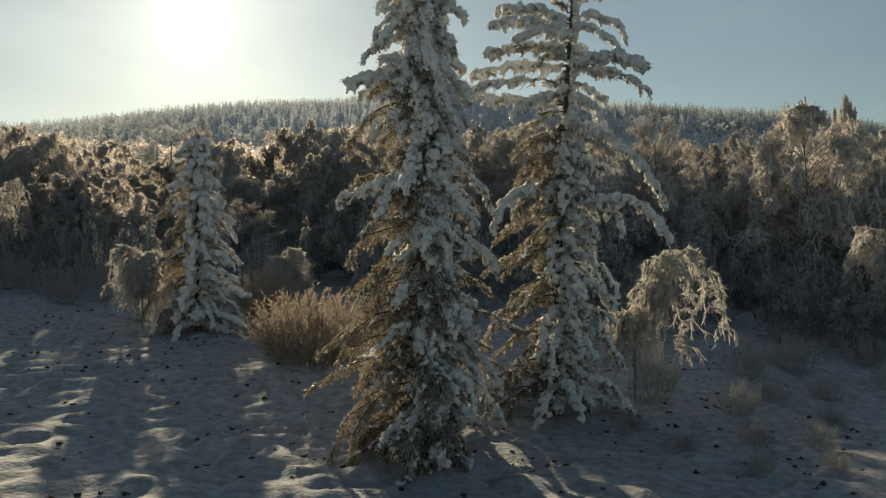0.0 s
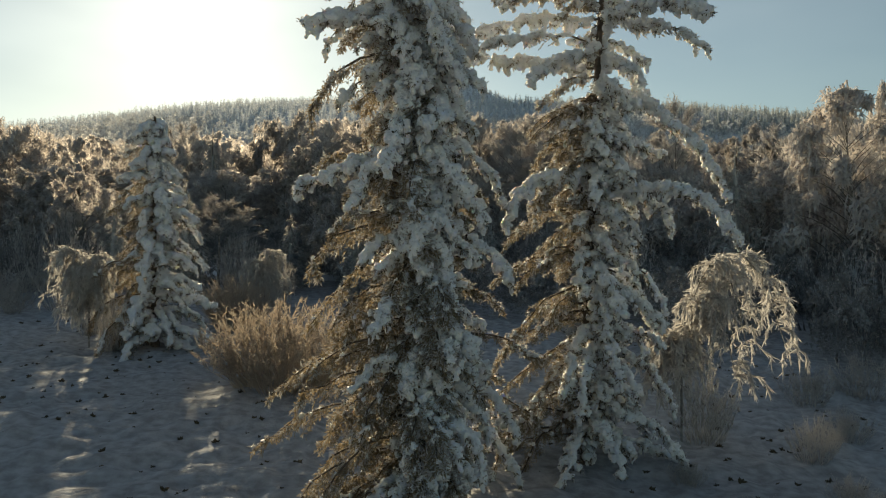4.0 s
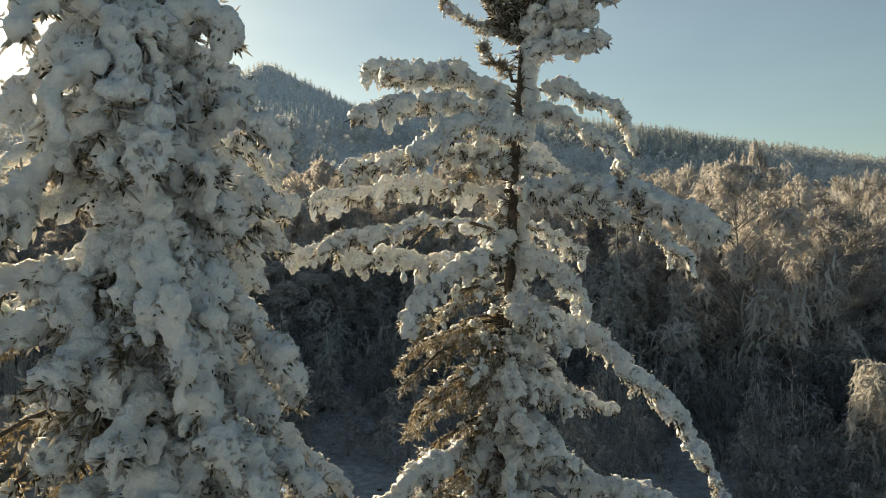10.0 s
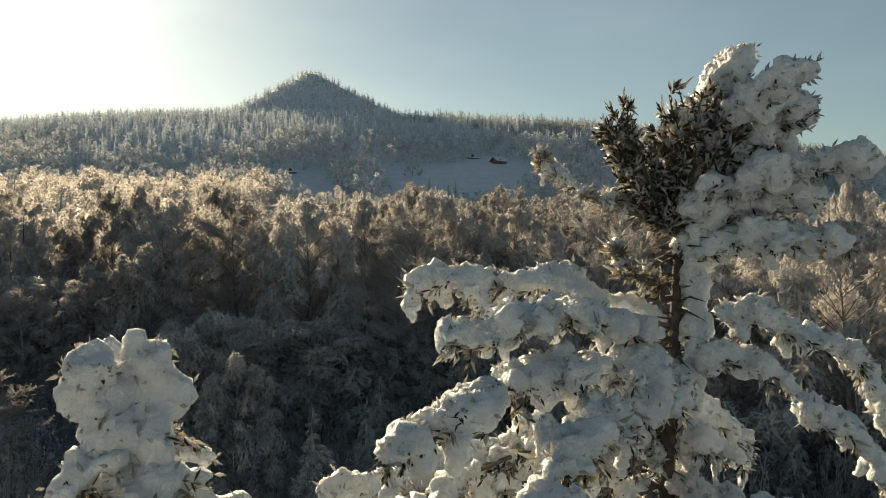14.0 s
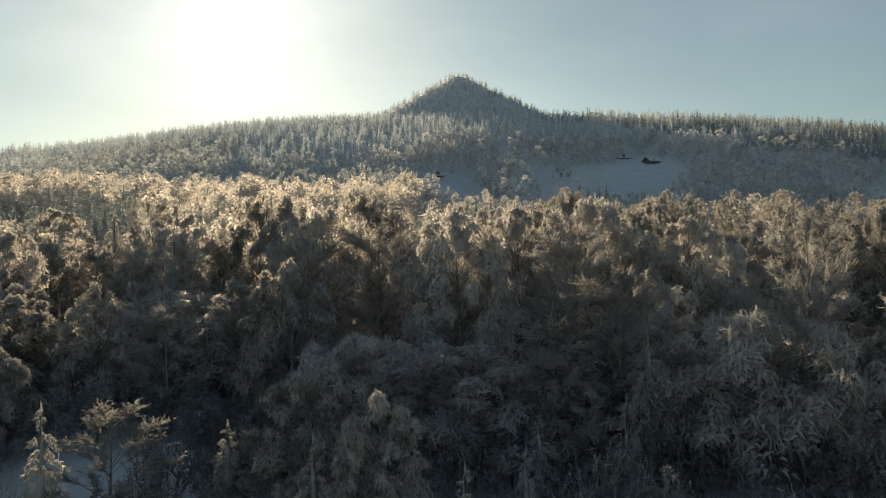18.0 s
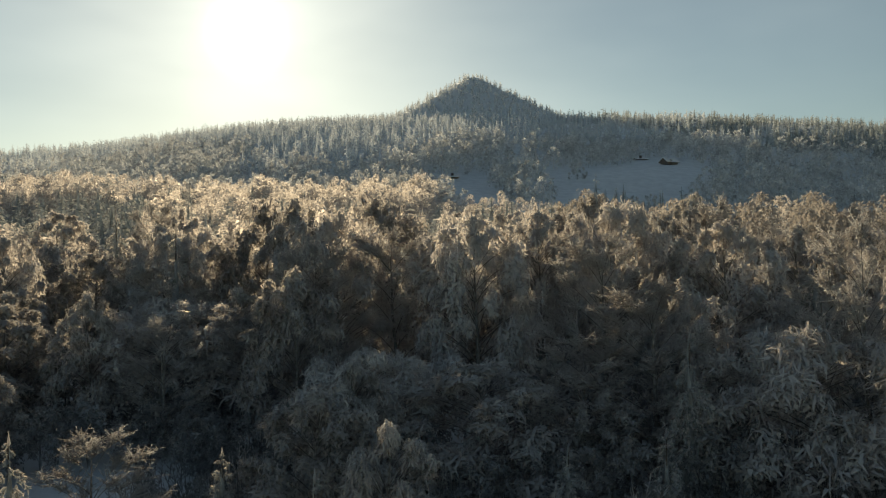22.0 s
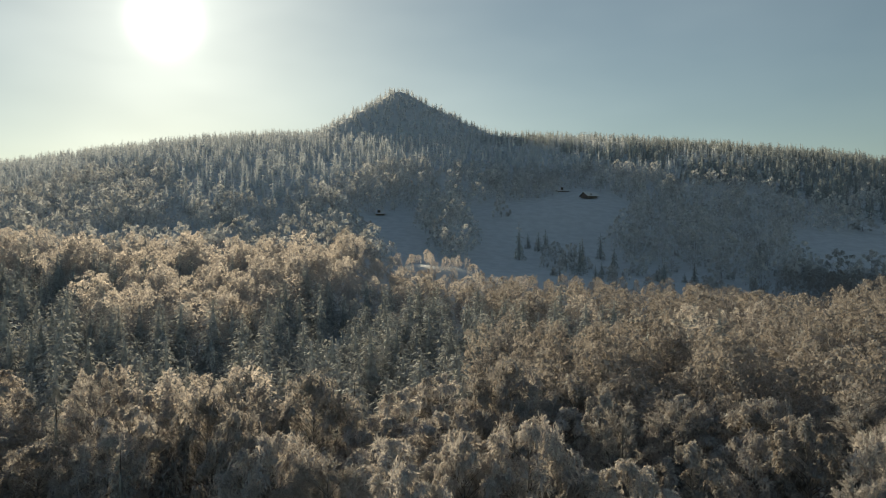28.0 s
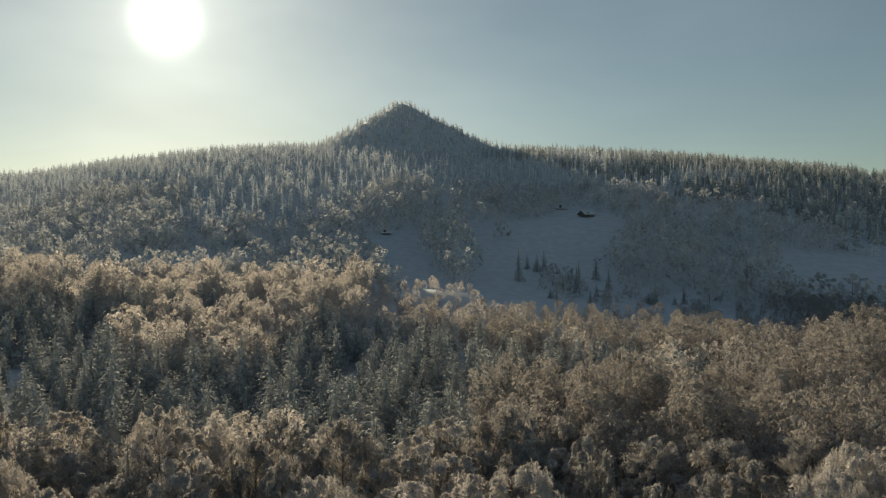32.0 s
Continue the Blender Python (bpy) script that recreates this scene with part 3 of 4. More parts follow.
def hero_bough(rng, geo_n, geo_r, lumps_p, lumps_s, line, width, snow, size, hang):
    """One bough along a polyline: sprays of needles to both sides, rimed tips, and lumps of snow on top and hanging from it."""
    length = np.linalg.norm(np.diff(line, axis=0), axis=1).sum()
    n = max(8, int(length * (16 if snow > 0.7 else 26)))
    s = np.sort(rng.uniform(0.08, 1.0, n))
    q = polyline_at(line, s)
    t = unit(polyline_at(line, np.minimum(s + 0.08, 1)) - polyline_at(line, np.maximum(s - 0.08, 0)))
    side = unit(np.cross(t, [0, 0, 1.0]) + 1e-6)
    sgn = np.where(rng.uniform(size=n) < 0.5, -1.0, 1.0)[:, None]
    wid = width * (0.35 + 0.65 * np.sin(np.pi * np.clip(s, 0, 1) ** 0.8))
    d = unit(t * rng.uniform(0.3, 1.0, (n, 1)) + side * sgn * rng.uniform(0.4, 1.0, (n, 1)) + np.array([0, 0, -1.0]) * hang * rng.uniform(0.2, 1.0, (n, 1)))
    ln = wid * rng.uniform(0.5, 1.1, n)
    m = 10
    for j in range(m):          # short shoots along each side spray
        b = q + d * (ln * (j + 0.3) / m)[:, None]
        dd = unit(d + rng.normal(0, 0.6, (n, 3)) + np.array([0, 0, -0.25 * hang]))
        geo_n.add(*spindles(b, dd, rng.uniform(0.07, 0.13, n), rng.uniform(0.010, 0.016, n), 0.6), slot=0 if (j % 3 == 0 and snow > 0.7) or (snow == 0 and j % 4) else 2)
    tip = q + d * ln[:, None]
    k = int(n * 2.2)
    pick = rng.integers(0, n, k)
    geo_r.add(*spindles(tip[pick] - d[pick] * (ln[pick] * rng.uniform(0, 0.5, k))[:, None], d[pick] + rng.normal(0, 0.7, (k, 3)), rng.uniform(0.08, 0.2, k), rng.uniform(0.012, 0.026, k)))
    if snow > 0:
        k = max(2, int(n * snow))
        pick = rng.integers(0, n, k)
        u = rng.uniform(0, 1, k) ** 0.8
        c = q[pick] + d[pick] * (ln[pick] * u)[:, None] + np.stack([rng.normal(0, 0.03, k), rng.normal(0, 0.03, k), rng.uniform(0.0, 0.10, k)], -1)
        rad = size * (1 if snow > 0.6 else 0.62) * rng.uniform(0.55, 1.3, k) * (1.1 - 0.35 * s[pick])
        lumps_p.append(c)
        lumps_s.append(np.stack([rad * rng.uniform(0.8, 1.3, k), rad * rng.uniform(0.8, 1.3, k), rad * rng.uniform(0.75, 1.5, k)], -1))
        crest = polyline_at(line, rng.uniform(0.05, 1, max(3, int(min(1.0, snow) * length / (0.6 * size)))))
        size = size if snow > 0.6 else 0.62 * size
        nt = max(2, int(length * 4.5 * min(snow, 1.6) * max(hang, 0.3))) if snow > 0.6 else 1      # tongues of snow that hang from the sprays
        pick = rng.integers(0, n, nt)
        top = q[pick] + d[pick] * (ln[pick] * rng.uniform(0.2, 1.0, nt))[:, None]
        reach_ = rng.uniform(0.3, 2.7, nt)
        for j in range(4):
            keep = reach_ > j
            lumps_p.append((top + np.stack([rng.normal(0, 0.02, nt), rng.normal(0, 0.02, nt), np.full(nt, -0.095 * j - 0.02)], -1))[keep])
            lumps_s.append((np.array([[0.85, 0.85, 1.4]]) * (size * (0.75, 0.68, 0.60, 0.50)[j] * rng.uniform(0.85, 1.2, (nt, 1))))[keep])
        k2 = max(4, int(k * 0.4))                                            # shoots that stick out of the snow
        pick = rng.integers(0, k, k2)
        spot = rng.integers(0, max(2, k2 // 5), k2)                             # in small clusters
        pick = rng.integers(0, k, k2)[spot]
        u3 = unit(unit(rng.normal(0, 1, (k2, 3)))[spot] + rng.normal(0, 0.35, (k2, 3)) + [0, -0.4, 0])
        geo_n.add(*spindles(c[pick] + u3 * rad[pick][:, None] * 0.98, np.cross(u3, rng.normal(0, 1, (k2, 3))) + 0.35 * u3, rng.uniform(0.03, 0.07, k2), rng.uniform(0.007, 0.013, k2)), slot=0 if rng.uniform() < 0.5 else 2)
        k3 = int(k * (5 if snow > 0.7 else 9))                                                     # crinkled rime on the lumps
        pick = rng.integers(0, k, k3)
        u3 = unit(rng.normal(0, 1, (k3, 3)))
        geo_r.add(*spindles(c[pick] + u3 * rad[pick][:, None] * rng.uniform(0.8, 1.05, (k3, 1)), u3 + rng.normal(0, 0.7, (k3, 3)), rng.uniform(0.05, 0.11, k3), rng.uniform(0.010, 0.022, k3)))
        lumps_p.append(crest + [0, 0, 0.03])
        lumps_s.append(np.full((len(crest), 3), size * 0.8) * rng.uniform(0.7, 1.2, (len(crest), 1)))


CRUST = bpy.data.textures.new("crust", "CLOUDS")
CRUST.noise_scale, CRUST.noise_depth = 0.09, 2
DRIFT = bpy.data.textures.new("drift", "CLOUDS")
DRIFT.noise_scale, DRIFT.noise_depth = 0.32, 1


def snow_object(name, p, size, parent, voxel, label=""):
    g = Geo().add(*blobs(np.concatenate(p), np.concatenate(size)))
    ob = tagged(part(name, g, [LOAD], parent, label), kind="stuff")
    rm = ob.modifiers.new("merge", "REMESH")
    rm.mode, rm.voxel_size, rm.use_smooth_shade = "VOXEL", voxel, True
    dp = ob.modifiers.new("crust", "DISPLACE")
    dp.texture, dp.strength, dp.mid_level = CRUST, 0.13, 0.5
    dr = ob.modifiers.new("drift", "DISPLACE")
    dr.texture, dr.strength, dr.mid_level = DRIFT, 0.07, 0.5
    return ob


def hero_spruce(seed, axis, boughs, label, voxel=0.038, trunk_r=0.16, sleeve=0.4):
    """A tall snow-laden spruce. axis: trunk points. boughs: (start share, end offset from the start, sag, width, snow, lump size, hang)."""
    rng = np.random.default_rng(seed)
    axis = np.asarray(axis, float)
    root = new("snow_laden_spruce")
    root.location = axis[0]
    local = axis - axis[0]
    k = len(local)
    g = Geo().add(*tube(polyline_at(local, np.linspace(0, 1, 24)), trunk_r * (1.04 - np.linspace(0, 1, 24)) + 0.025, 8))
    h = local[-1, 2]
    n = int(h * 60)                 # dead twigs and bark stubs
    b = polyline_at(local, rng.uniform(0.2, 1, n))
    g.add(*spindles(b, rng.normal(0, 1, (n, 3)) * [1, 1, 0.5], rng.uniform(0.14, 0.38, n), 0.013))
    trunk = part("trunk", g, [BARK], root)
    n = int(h * 16)                 # snow blown onto the bark
    c = polyline_at(local, rng.uniform(0.05, 0.97, n)) + np.stack([rng.normal(0.15, 0.06, n), rng.uniform(-0.16, 0.06, n), 0 * np.zeros(n)], -1)
    snow_object("trunk_snow", [c], [np.stack([rng.uniform(0.05, 0.11, n), rng.uniform(0.05, 0.10, n), rng.uniform(0.08, 0.22, n)], -1)], trunk, voxel)
    for at, off, sag, width, snow, size, hang in boughs:
        start = polyline_at(local, [at])[0]
        s = np.linspace(0, 1, 9)
        curl = rng.uniform(1.0, 1.7) if off[2] < -0.9 else 1.1
        line = start + np.stack([off[0] * (1 - (1 - s) ** curl), off[1] * (1 - (1 - s) ** curl), off[2] * s ** (0.5 + 0.5 * curl) + sag * np.sin(s * math.pi)], -1)
        line[1:] += rng.normal(0, 0.04, (8, 3))
        gn, gr, lp, ls = Geo(), Geo(), [], []
        gn.add(*tube(line, np.linspace(0.035, 0.008, 9), 5), slot=1)
        hero_bough(rng, gn, gr, lp, ls, line, width, snow, size, hang)
        bough = part("bough", gn, [NEEDLE, BARK, RIMED_NEEDLE], root)
        tagged(part("rime", gr, [RIME], bough), kind="stuff")
        if lp:
            snow_object("snow_load", lp, ls, bough, voxel)
    return tagged(root, label, "tree", "tall spruces on the meadow")


def around(seed, n, lo, hi, reach, droop, width, snow, size, hang, bias=(0, 0)):
    """n boughs spread round a trunk between the shares lo and hi; reach (x-, x+, y) in metres at the bottom and at the top."""
    rng = np.random.default_rng(seed)
    out = []
    for i in range(n):
        at = lo + (hi - lo) * (i + rng.uniform(0, 0.7)) / n
        u = ((at - lo) / max(hi - lo, 1e-6)) ** 1.6
        a = i * 2.39996 + rng.uniform(-0.3, 0.3)
        rx = (reach[0][0] if math.cos(a) < 0 else reach[0][1]) * (1 - u) + (reach[1][0] if math.cos(a) < 0 else reach[1][1]) * u
        ry = reach[0][2] * (1 - u) + reach[1][2] * u
        ln = rng.uniform(0.4, 1.25)
        dx, dy = math.cos(a) * rx * ln, math.sin(a) * ry * ln
        r = math.hypot(dx, dy)
        left = max(0.0, -math.cos(a))
        out.append((at, (dx, dy, -droop * r * rng.uniform(0.1, 1.6)), 0.15 * r, width * (0.75 + 0.25 * rng.uniform()) * (1 + (0.5 if at < 0.66 else 0) * left), snow * max(0.12, 1 - (0.85 if at < 0.6 else 0.5) * left) * (0.75 if math.sin(a) > 0.3 else 1.0), size, hang))
    return out


# ---- the three tall spruces on the meadow
def tall_spruces():
    z = stand(-0.75, 22.6)
    near = around(31, 165, 0.02, 0.97, ((1.5, 1.25, 1.5), (1.35, 1.15, 1.2)), 0.55, 0.34, 2.0, 0.105, 0.8)
    near += around(36, 84, 0.02, 0.74, ((2.8, 0.8, 1.7), (1.8, 0.4, 1.2)), 0.45, 0.55, 0.55, 0.085, 0.8)
    near += around(38, 60, 0.01, 0.34, ((2.3, 1.3, 1.9), (1.7, 1.1, 1.5)), 0.6, 0.6, 0.5, 0.09, 0.9)
    for i in range(64):             # packed snow that hangs down the weather side in columns
        a = -1.9 + 2.2 * ((i * 0.618) % 1)
        r = 0.55 + 0.5 * ((i * 0.382) % 1)
        near.append((0.10 + 0.86 * i / 64, (r * math.cos(a), r * math.sin(a), -0.9), 0.1, 0.3, 2.0, 0.11, 0.8))
    near += [(0.70, (-1.9, -0.9, -0.3), 0.15, 0.4, 1.8, 0.13, 0.8), (0.5, (-2.3, -0.5, -0.6), 0.25, 0.45, 1.2, 0.12, 0.8)]
    near += [(0.90 + 0.012 * i, (0.32 * math.cos(2.4 * i), 0.32 * math.sin(2.4 * i), 0.2 + 0.13 * (i * 3 % 5)), 0, 0.3, 1.5, 0.11, 0.7) for i in range(8)]
    hero_spruce(1, [(-0.4, 22.8, z), (-0.4, 22.7, 5.0), (-0.55, 22.6, 10.0), (-0.7, 22.5, 13.7)], near,
                "tall narrow spruce plastered with thick wind-packed snow", trunk_r=0.14, voxel=0.042)
    z = stand(-0.5, 26.9)
    back = around(32, 110, 0.04, 0.97, ((2.3, 2.3, 1.8), (0.9, 1.0, 0.9)), 0.6, 0.42, 1.0, 0.115, 0.8)
    back += around(37, 44, 0.03, 0.55, ((1.0, 3.0, 1.5), (0.8, 1.8, 1.2)), 0.3, 0.5, 0.5, 0.09, 0.7)
    back += [(0.95, (0.3 * math.cos(a), 0.3 * math.sin(a), 0.7), 0, 0.3, 1.6, 0.14, 0.6) for a in (0.2, 2.2, 4.2)]
    hero_spruce(2, [(-0.4, 26.9, z), (-0.4, 26.8, 7.0), (-0.4, 26.8, 13.3)], back,
                "snow-caked spruce standing close behind another", trunk_r=0.14, voxel=0.055)
    z = stand(3.9, 28.1)
    low = around(33, 135, 0.03, 0.60, ((2.7, 2.3, 2.1), (1.3, 1.3, 1.2)), 0.55, 0.44, 1.1, 0.105, 0.8)
    mid = around(34, 16, 0.56, 0.82, ((1.7, 1.4, 1.2), (1.0, 0.9, 0.9)), 0.5, 0.35, 1.1, 0.11, 1.2)
    own = [
        (0.915, (-1.3, 0.45, 0.75), 0.0, 0.2, 0.7, 0.07, 0.2), (0.87, (-0.7, -0.3, 0.5), 0, 0.2, 0.4, 0.08, 0.2),
        (0.85, (-2.45, 0.3, 0.45), 0.2, 0.45, 1.7, 0.12, 0.8), (0.84, (-2.3, -1.2, 0.15), 0.2, 0.45, 1.5, 0.12, 0.5), (0.82, (-2.9, -1.9, -0.35), 0.3, 0.5, 1.5, 0.13, 0.7), (0.78, (-2.9, -1.3, -0.5), 0.2, 0.42, 0.8, 0.10, 0.5), (0.80, (-2.1, -2.3, -0.6), 0.3, 0.4, 1.2, 0.11, 0.7),
        (0.765, (-2.7, -0.5, -0.3), 0.3, 0.45, 1.2, 0.11, 0.9), (0.69, (-3.1, -0.9, -0.3), 0.2, 0.42, 1.0, 0.10, 0.9), (0.66, (-2.0, -1.8, -0.9), 0.2, 0.4, 1.2, 0.11, 0.9), (0.735, (-3.3, 0.9, -0.15), 0.15, 0.36, 1.4, 0.11, 1.7),
        (0.64, (-3.5, 0.2, 0.3), 0.1, 0.38, 1.4, 0.11, 1.7), (0.735, (1.75, -3.5, -0.75), 0.35, 0.5, 1.3, 0.11, 1.6), (0.72, (2.4, -1.5, -0.9), 0.3, 0.45, 0.9, 0.10, 1.2),
        (0.86, (1.7, -0.7, -1.0), 0.2, 0.3, 1.0, 0.10, 0.8), (0.83, (1.5, -1.1, -1.3), 0.2, 0.3, 1.1, 0.10, 0.8), (0.90, (1.1, -0.9, 0.1), 0.1, 0.25, 1.6, 0.12, 0.4),
        (0.93, (1.2, -1.0, 0.4), 0.1, 0.22, 1.8, 0.13, 0.4), (0.60, (3.0, -1.5, -3.0), 0.5, 0.6, 1.5, 0.12, 1.1),
        (0.40, (2.9, -2.9, -1.1), 0.8, 0.36, 1.2, 0.12, 1.4), (0.45, (-2.4, -1.5, -1.5), 0.4, 0.45, 1.4, 0.13, 1.2),
        (0.66, (1.5, 0.6, -1.2), 0.3, 0.4, 1.4, 0.12, 1.2), (0.78, (1.2, 0.9, -0.6), 0.2, 0.35, 1.4, 0.12, 1.2),
    ]
    for a in range(20):             # the crest: a broom of upright dark shoots, and heavy snow on its lee flank
        t = a * 2.4
        own.append((0.91 + 0.004 * (a % 8), (0.10 + 0.8 * math.cos(t), 0.5 * math.sin(t), 0.85 + 0.05 * (a % 6)), -0.12, 0.3, 0.0, 0.1, -0.15))
        if a % 2:
            own.append((0.90 + 0.0045 * a, (0.75 + 0.35 * math.cos(t), 0.45 * math.sin(t) - 0.3, -0.05 + 0.045 * a), 0.08, 0.28, 2.2, 0.13, 0.3))
    hero_spruce(3, [(3.85, 28.3, z), (3.95, 28.3, 6.0), (4.15, 28.2, 11.0), (4.40, 28.1, 15.38)], low + mid + own,
                "tall gnarled spruce with open top and heavy snow on boughs", trunk_r=0.16, voxel=0.042)
    z = stand(-12.0, 41.0)
    young = around(35, 120, 0.03, 0.99, ((2.7, 2.4, 2.3), (0.8, 0.7, 0.7)), 0.5, 0.6, 0.95, 0.14, 0.9)
    hero_spruce(4, [(-12.0, 41.2, z), (-12.0, 41.2, z + 9.7)], young, "young spruce with drooping snow-covered boughs", voxel=0.09)


tall_spruces()

# ---- shrubs and small trees at the edge of the meadow
EDGE = [
    ("golden", -5.4, 35.0, 3.2, 3.0), ("pale", -19.6, 50.5, 4.4, 2.3), ("pale", -13.2, 40.2, 2.3, 0.9), ("golden", -9.8, 46.0, 2.6, 1.8),
    ("pale", -9.0, 52.0, 3.2, 1.2), ("pale", -24.0, 52.5, 2.4, 2.4), ("pale", -28.0, 54.0, 2.6, 2.6), ("pale", -32.0, 56.0, 3.0, 2.6),
    ("pale", 7.6, 30.5, 2.3, 1.1), ("pale", 10.2, 29.0, 1.4, 0.8), ("pale", 12.0, 31.0, 1.2, 0.9), ("pale", 15.0, 36.0, 1.8, 1.3),
    ("pale", 11.6, 26.0, 1.1, 0.6), ("pale", 9.5, 25.5, 0.9, 0.7), ("pale", 17.5, 33.0, 1.4, 0.9), ("pale", 8.4, 22.5, 0.8, 0.6), ("pale", 7.0, 24.5, 0.6, 0.7), ("pale", 10.8, 23.0, 0.7, 0.5), ("pale", 13.2, 28.5, 0.9, 0.6), ("pale", 14.4, 31.5, 1.0, 0.8),
    ("pale", 6.2, 27.2, 0.7, 0.6), ("pale", 12.6, 35.0, 1.5, 1.1), ("pale", 18.8, 37.0, 1.6, 1.2), ("pale", -15.5, 43.5, 1.6, 1.1), ("pale", -22.0, 49.0, 1.8, 1.4),
]
proto_gold = make_bush(51, 3.0, 2.6, 330, 22, STEM_RIME, "dense shrub of brown upright stems glowing with rime")
proto_pale = make_bush(52, 3.0, 1.8, 80, 18, RIME, "leafless shrub covered in pale rime")
used = set()
for kind_, x, y, h, r in EDGE:
    src = proto_gold if kind_ == "golden" else proto_pale
    r0 = 2.6 if kind_ == "golden" else 1.8
    ob = src if kind_ not in used else copy_thing(src, Matrix())
    used.add(kind_)
    ob.matrix_basis = Matrix.Translation((x, y, stand(x, y))) @ Matrix.Rotation(x * 3 + y, 4, "Z") @ Matrix.Diagonal((r / r0, r / r0, h / 3.0, 1))

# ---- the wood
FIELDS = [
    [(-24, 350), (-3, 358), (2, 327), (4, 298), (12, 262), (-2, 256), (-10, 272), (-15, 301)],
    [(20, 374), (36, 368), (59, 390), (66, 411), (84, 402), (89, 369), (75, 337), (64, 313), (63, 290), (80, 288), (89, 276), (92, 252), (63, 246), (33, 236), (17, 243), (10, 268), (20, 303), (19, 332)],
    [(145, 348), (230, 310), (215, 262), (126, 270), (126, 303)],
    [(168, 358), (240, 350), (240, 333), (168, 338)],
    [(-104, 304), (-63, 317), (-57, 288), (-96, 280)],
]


def inside(x, y, poly):
    p = np.array(poly, float)
    a, b = p, np.roll(p, -1, axis=0)
    hit = np.zeros(np.shape(x), bool)
    for (x0, y0), (x1, y1) in zip(a, b):
        cross = (y0 > y) != (y1 > y)
        hit ^= cross & (x < (x1 - x0) * (y - y0) / (y1 - y0 + 1e-9) + x0)
    return hit


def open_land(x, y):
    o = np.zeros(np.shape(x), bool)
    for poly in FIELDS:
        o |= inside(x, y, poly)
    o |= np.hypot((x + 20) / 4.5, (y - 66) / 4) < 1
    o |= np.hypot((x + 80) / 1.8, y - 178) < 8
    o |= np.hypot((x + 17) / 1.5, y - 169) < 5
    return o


def scatter(seed, y0, y1, step, left=0.66, right=0.8):
    """Jittered places across the wedge of land that lies ahead."""
    rng = np.random.default_rng(seed)
    xs, ys = np.meshgrid(np.arange(-right * y1 - 30, right * y1 + 30, step), np.arange(y0, y1, step), indexing="ij")
    x = (xs + rng.uniform(-0.48, 0.48, xs.shape) * step).ravel()
    y = (ys + rng.uniform(-0.48, 0.48, ys.shape) * step).ravel()
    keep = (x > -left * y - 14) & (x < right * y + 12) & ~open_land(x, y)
    return x[keep], y[keep], rng


def plant(proto, x, y, scale, turn, first):
    ob = proto if first else copy_thing(proto, Matrix())
    ob.matrix_basis = Matrix.Translation((x, y, stand(x, y, 0.1))) @ Matrix.Rotation(turn, 4, "Z") @ Matrix.Diagonal((scale[0], scale[0], scale[1], 1))
    return ob


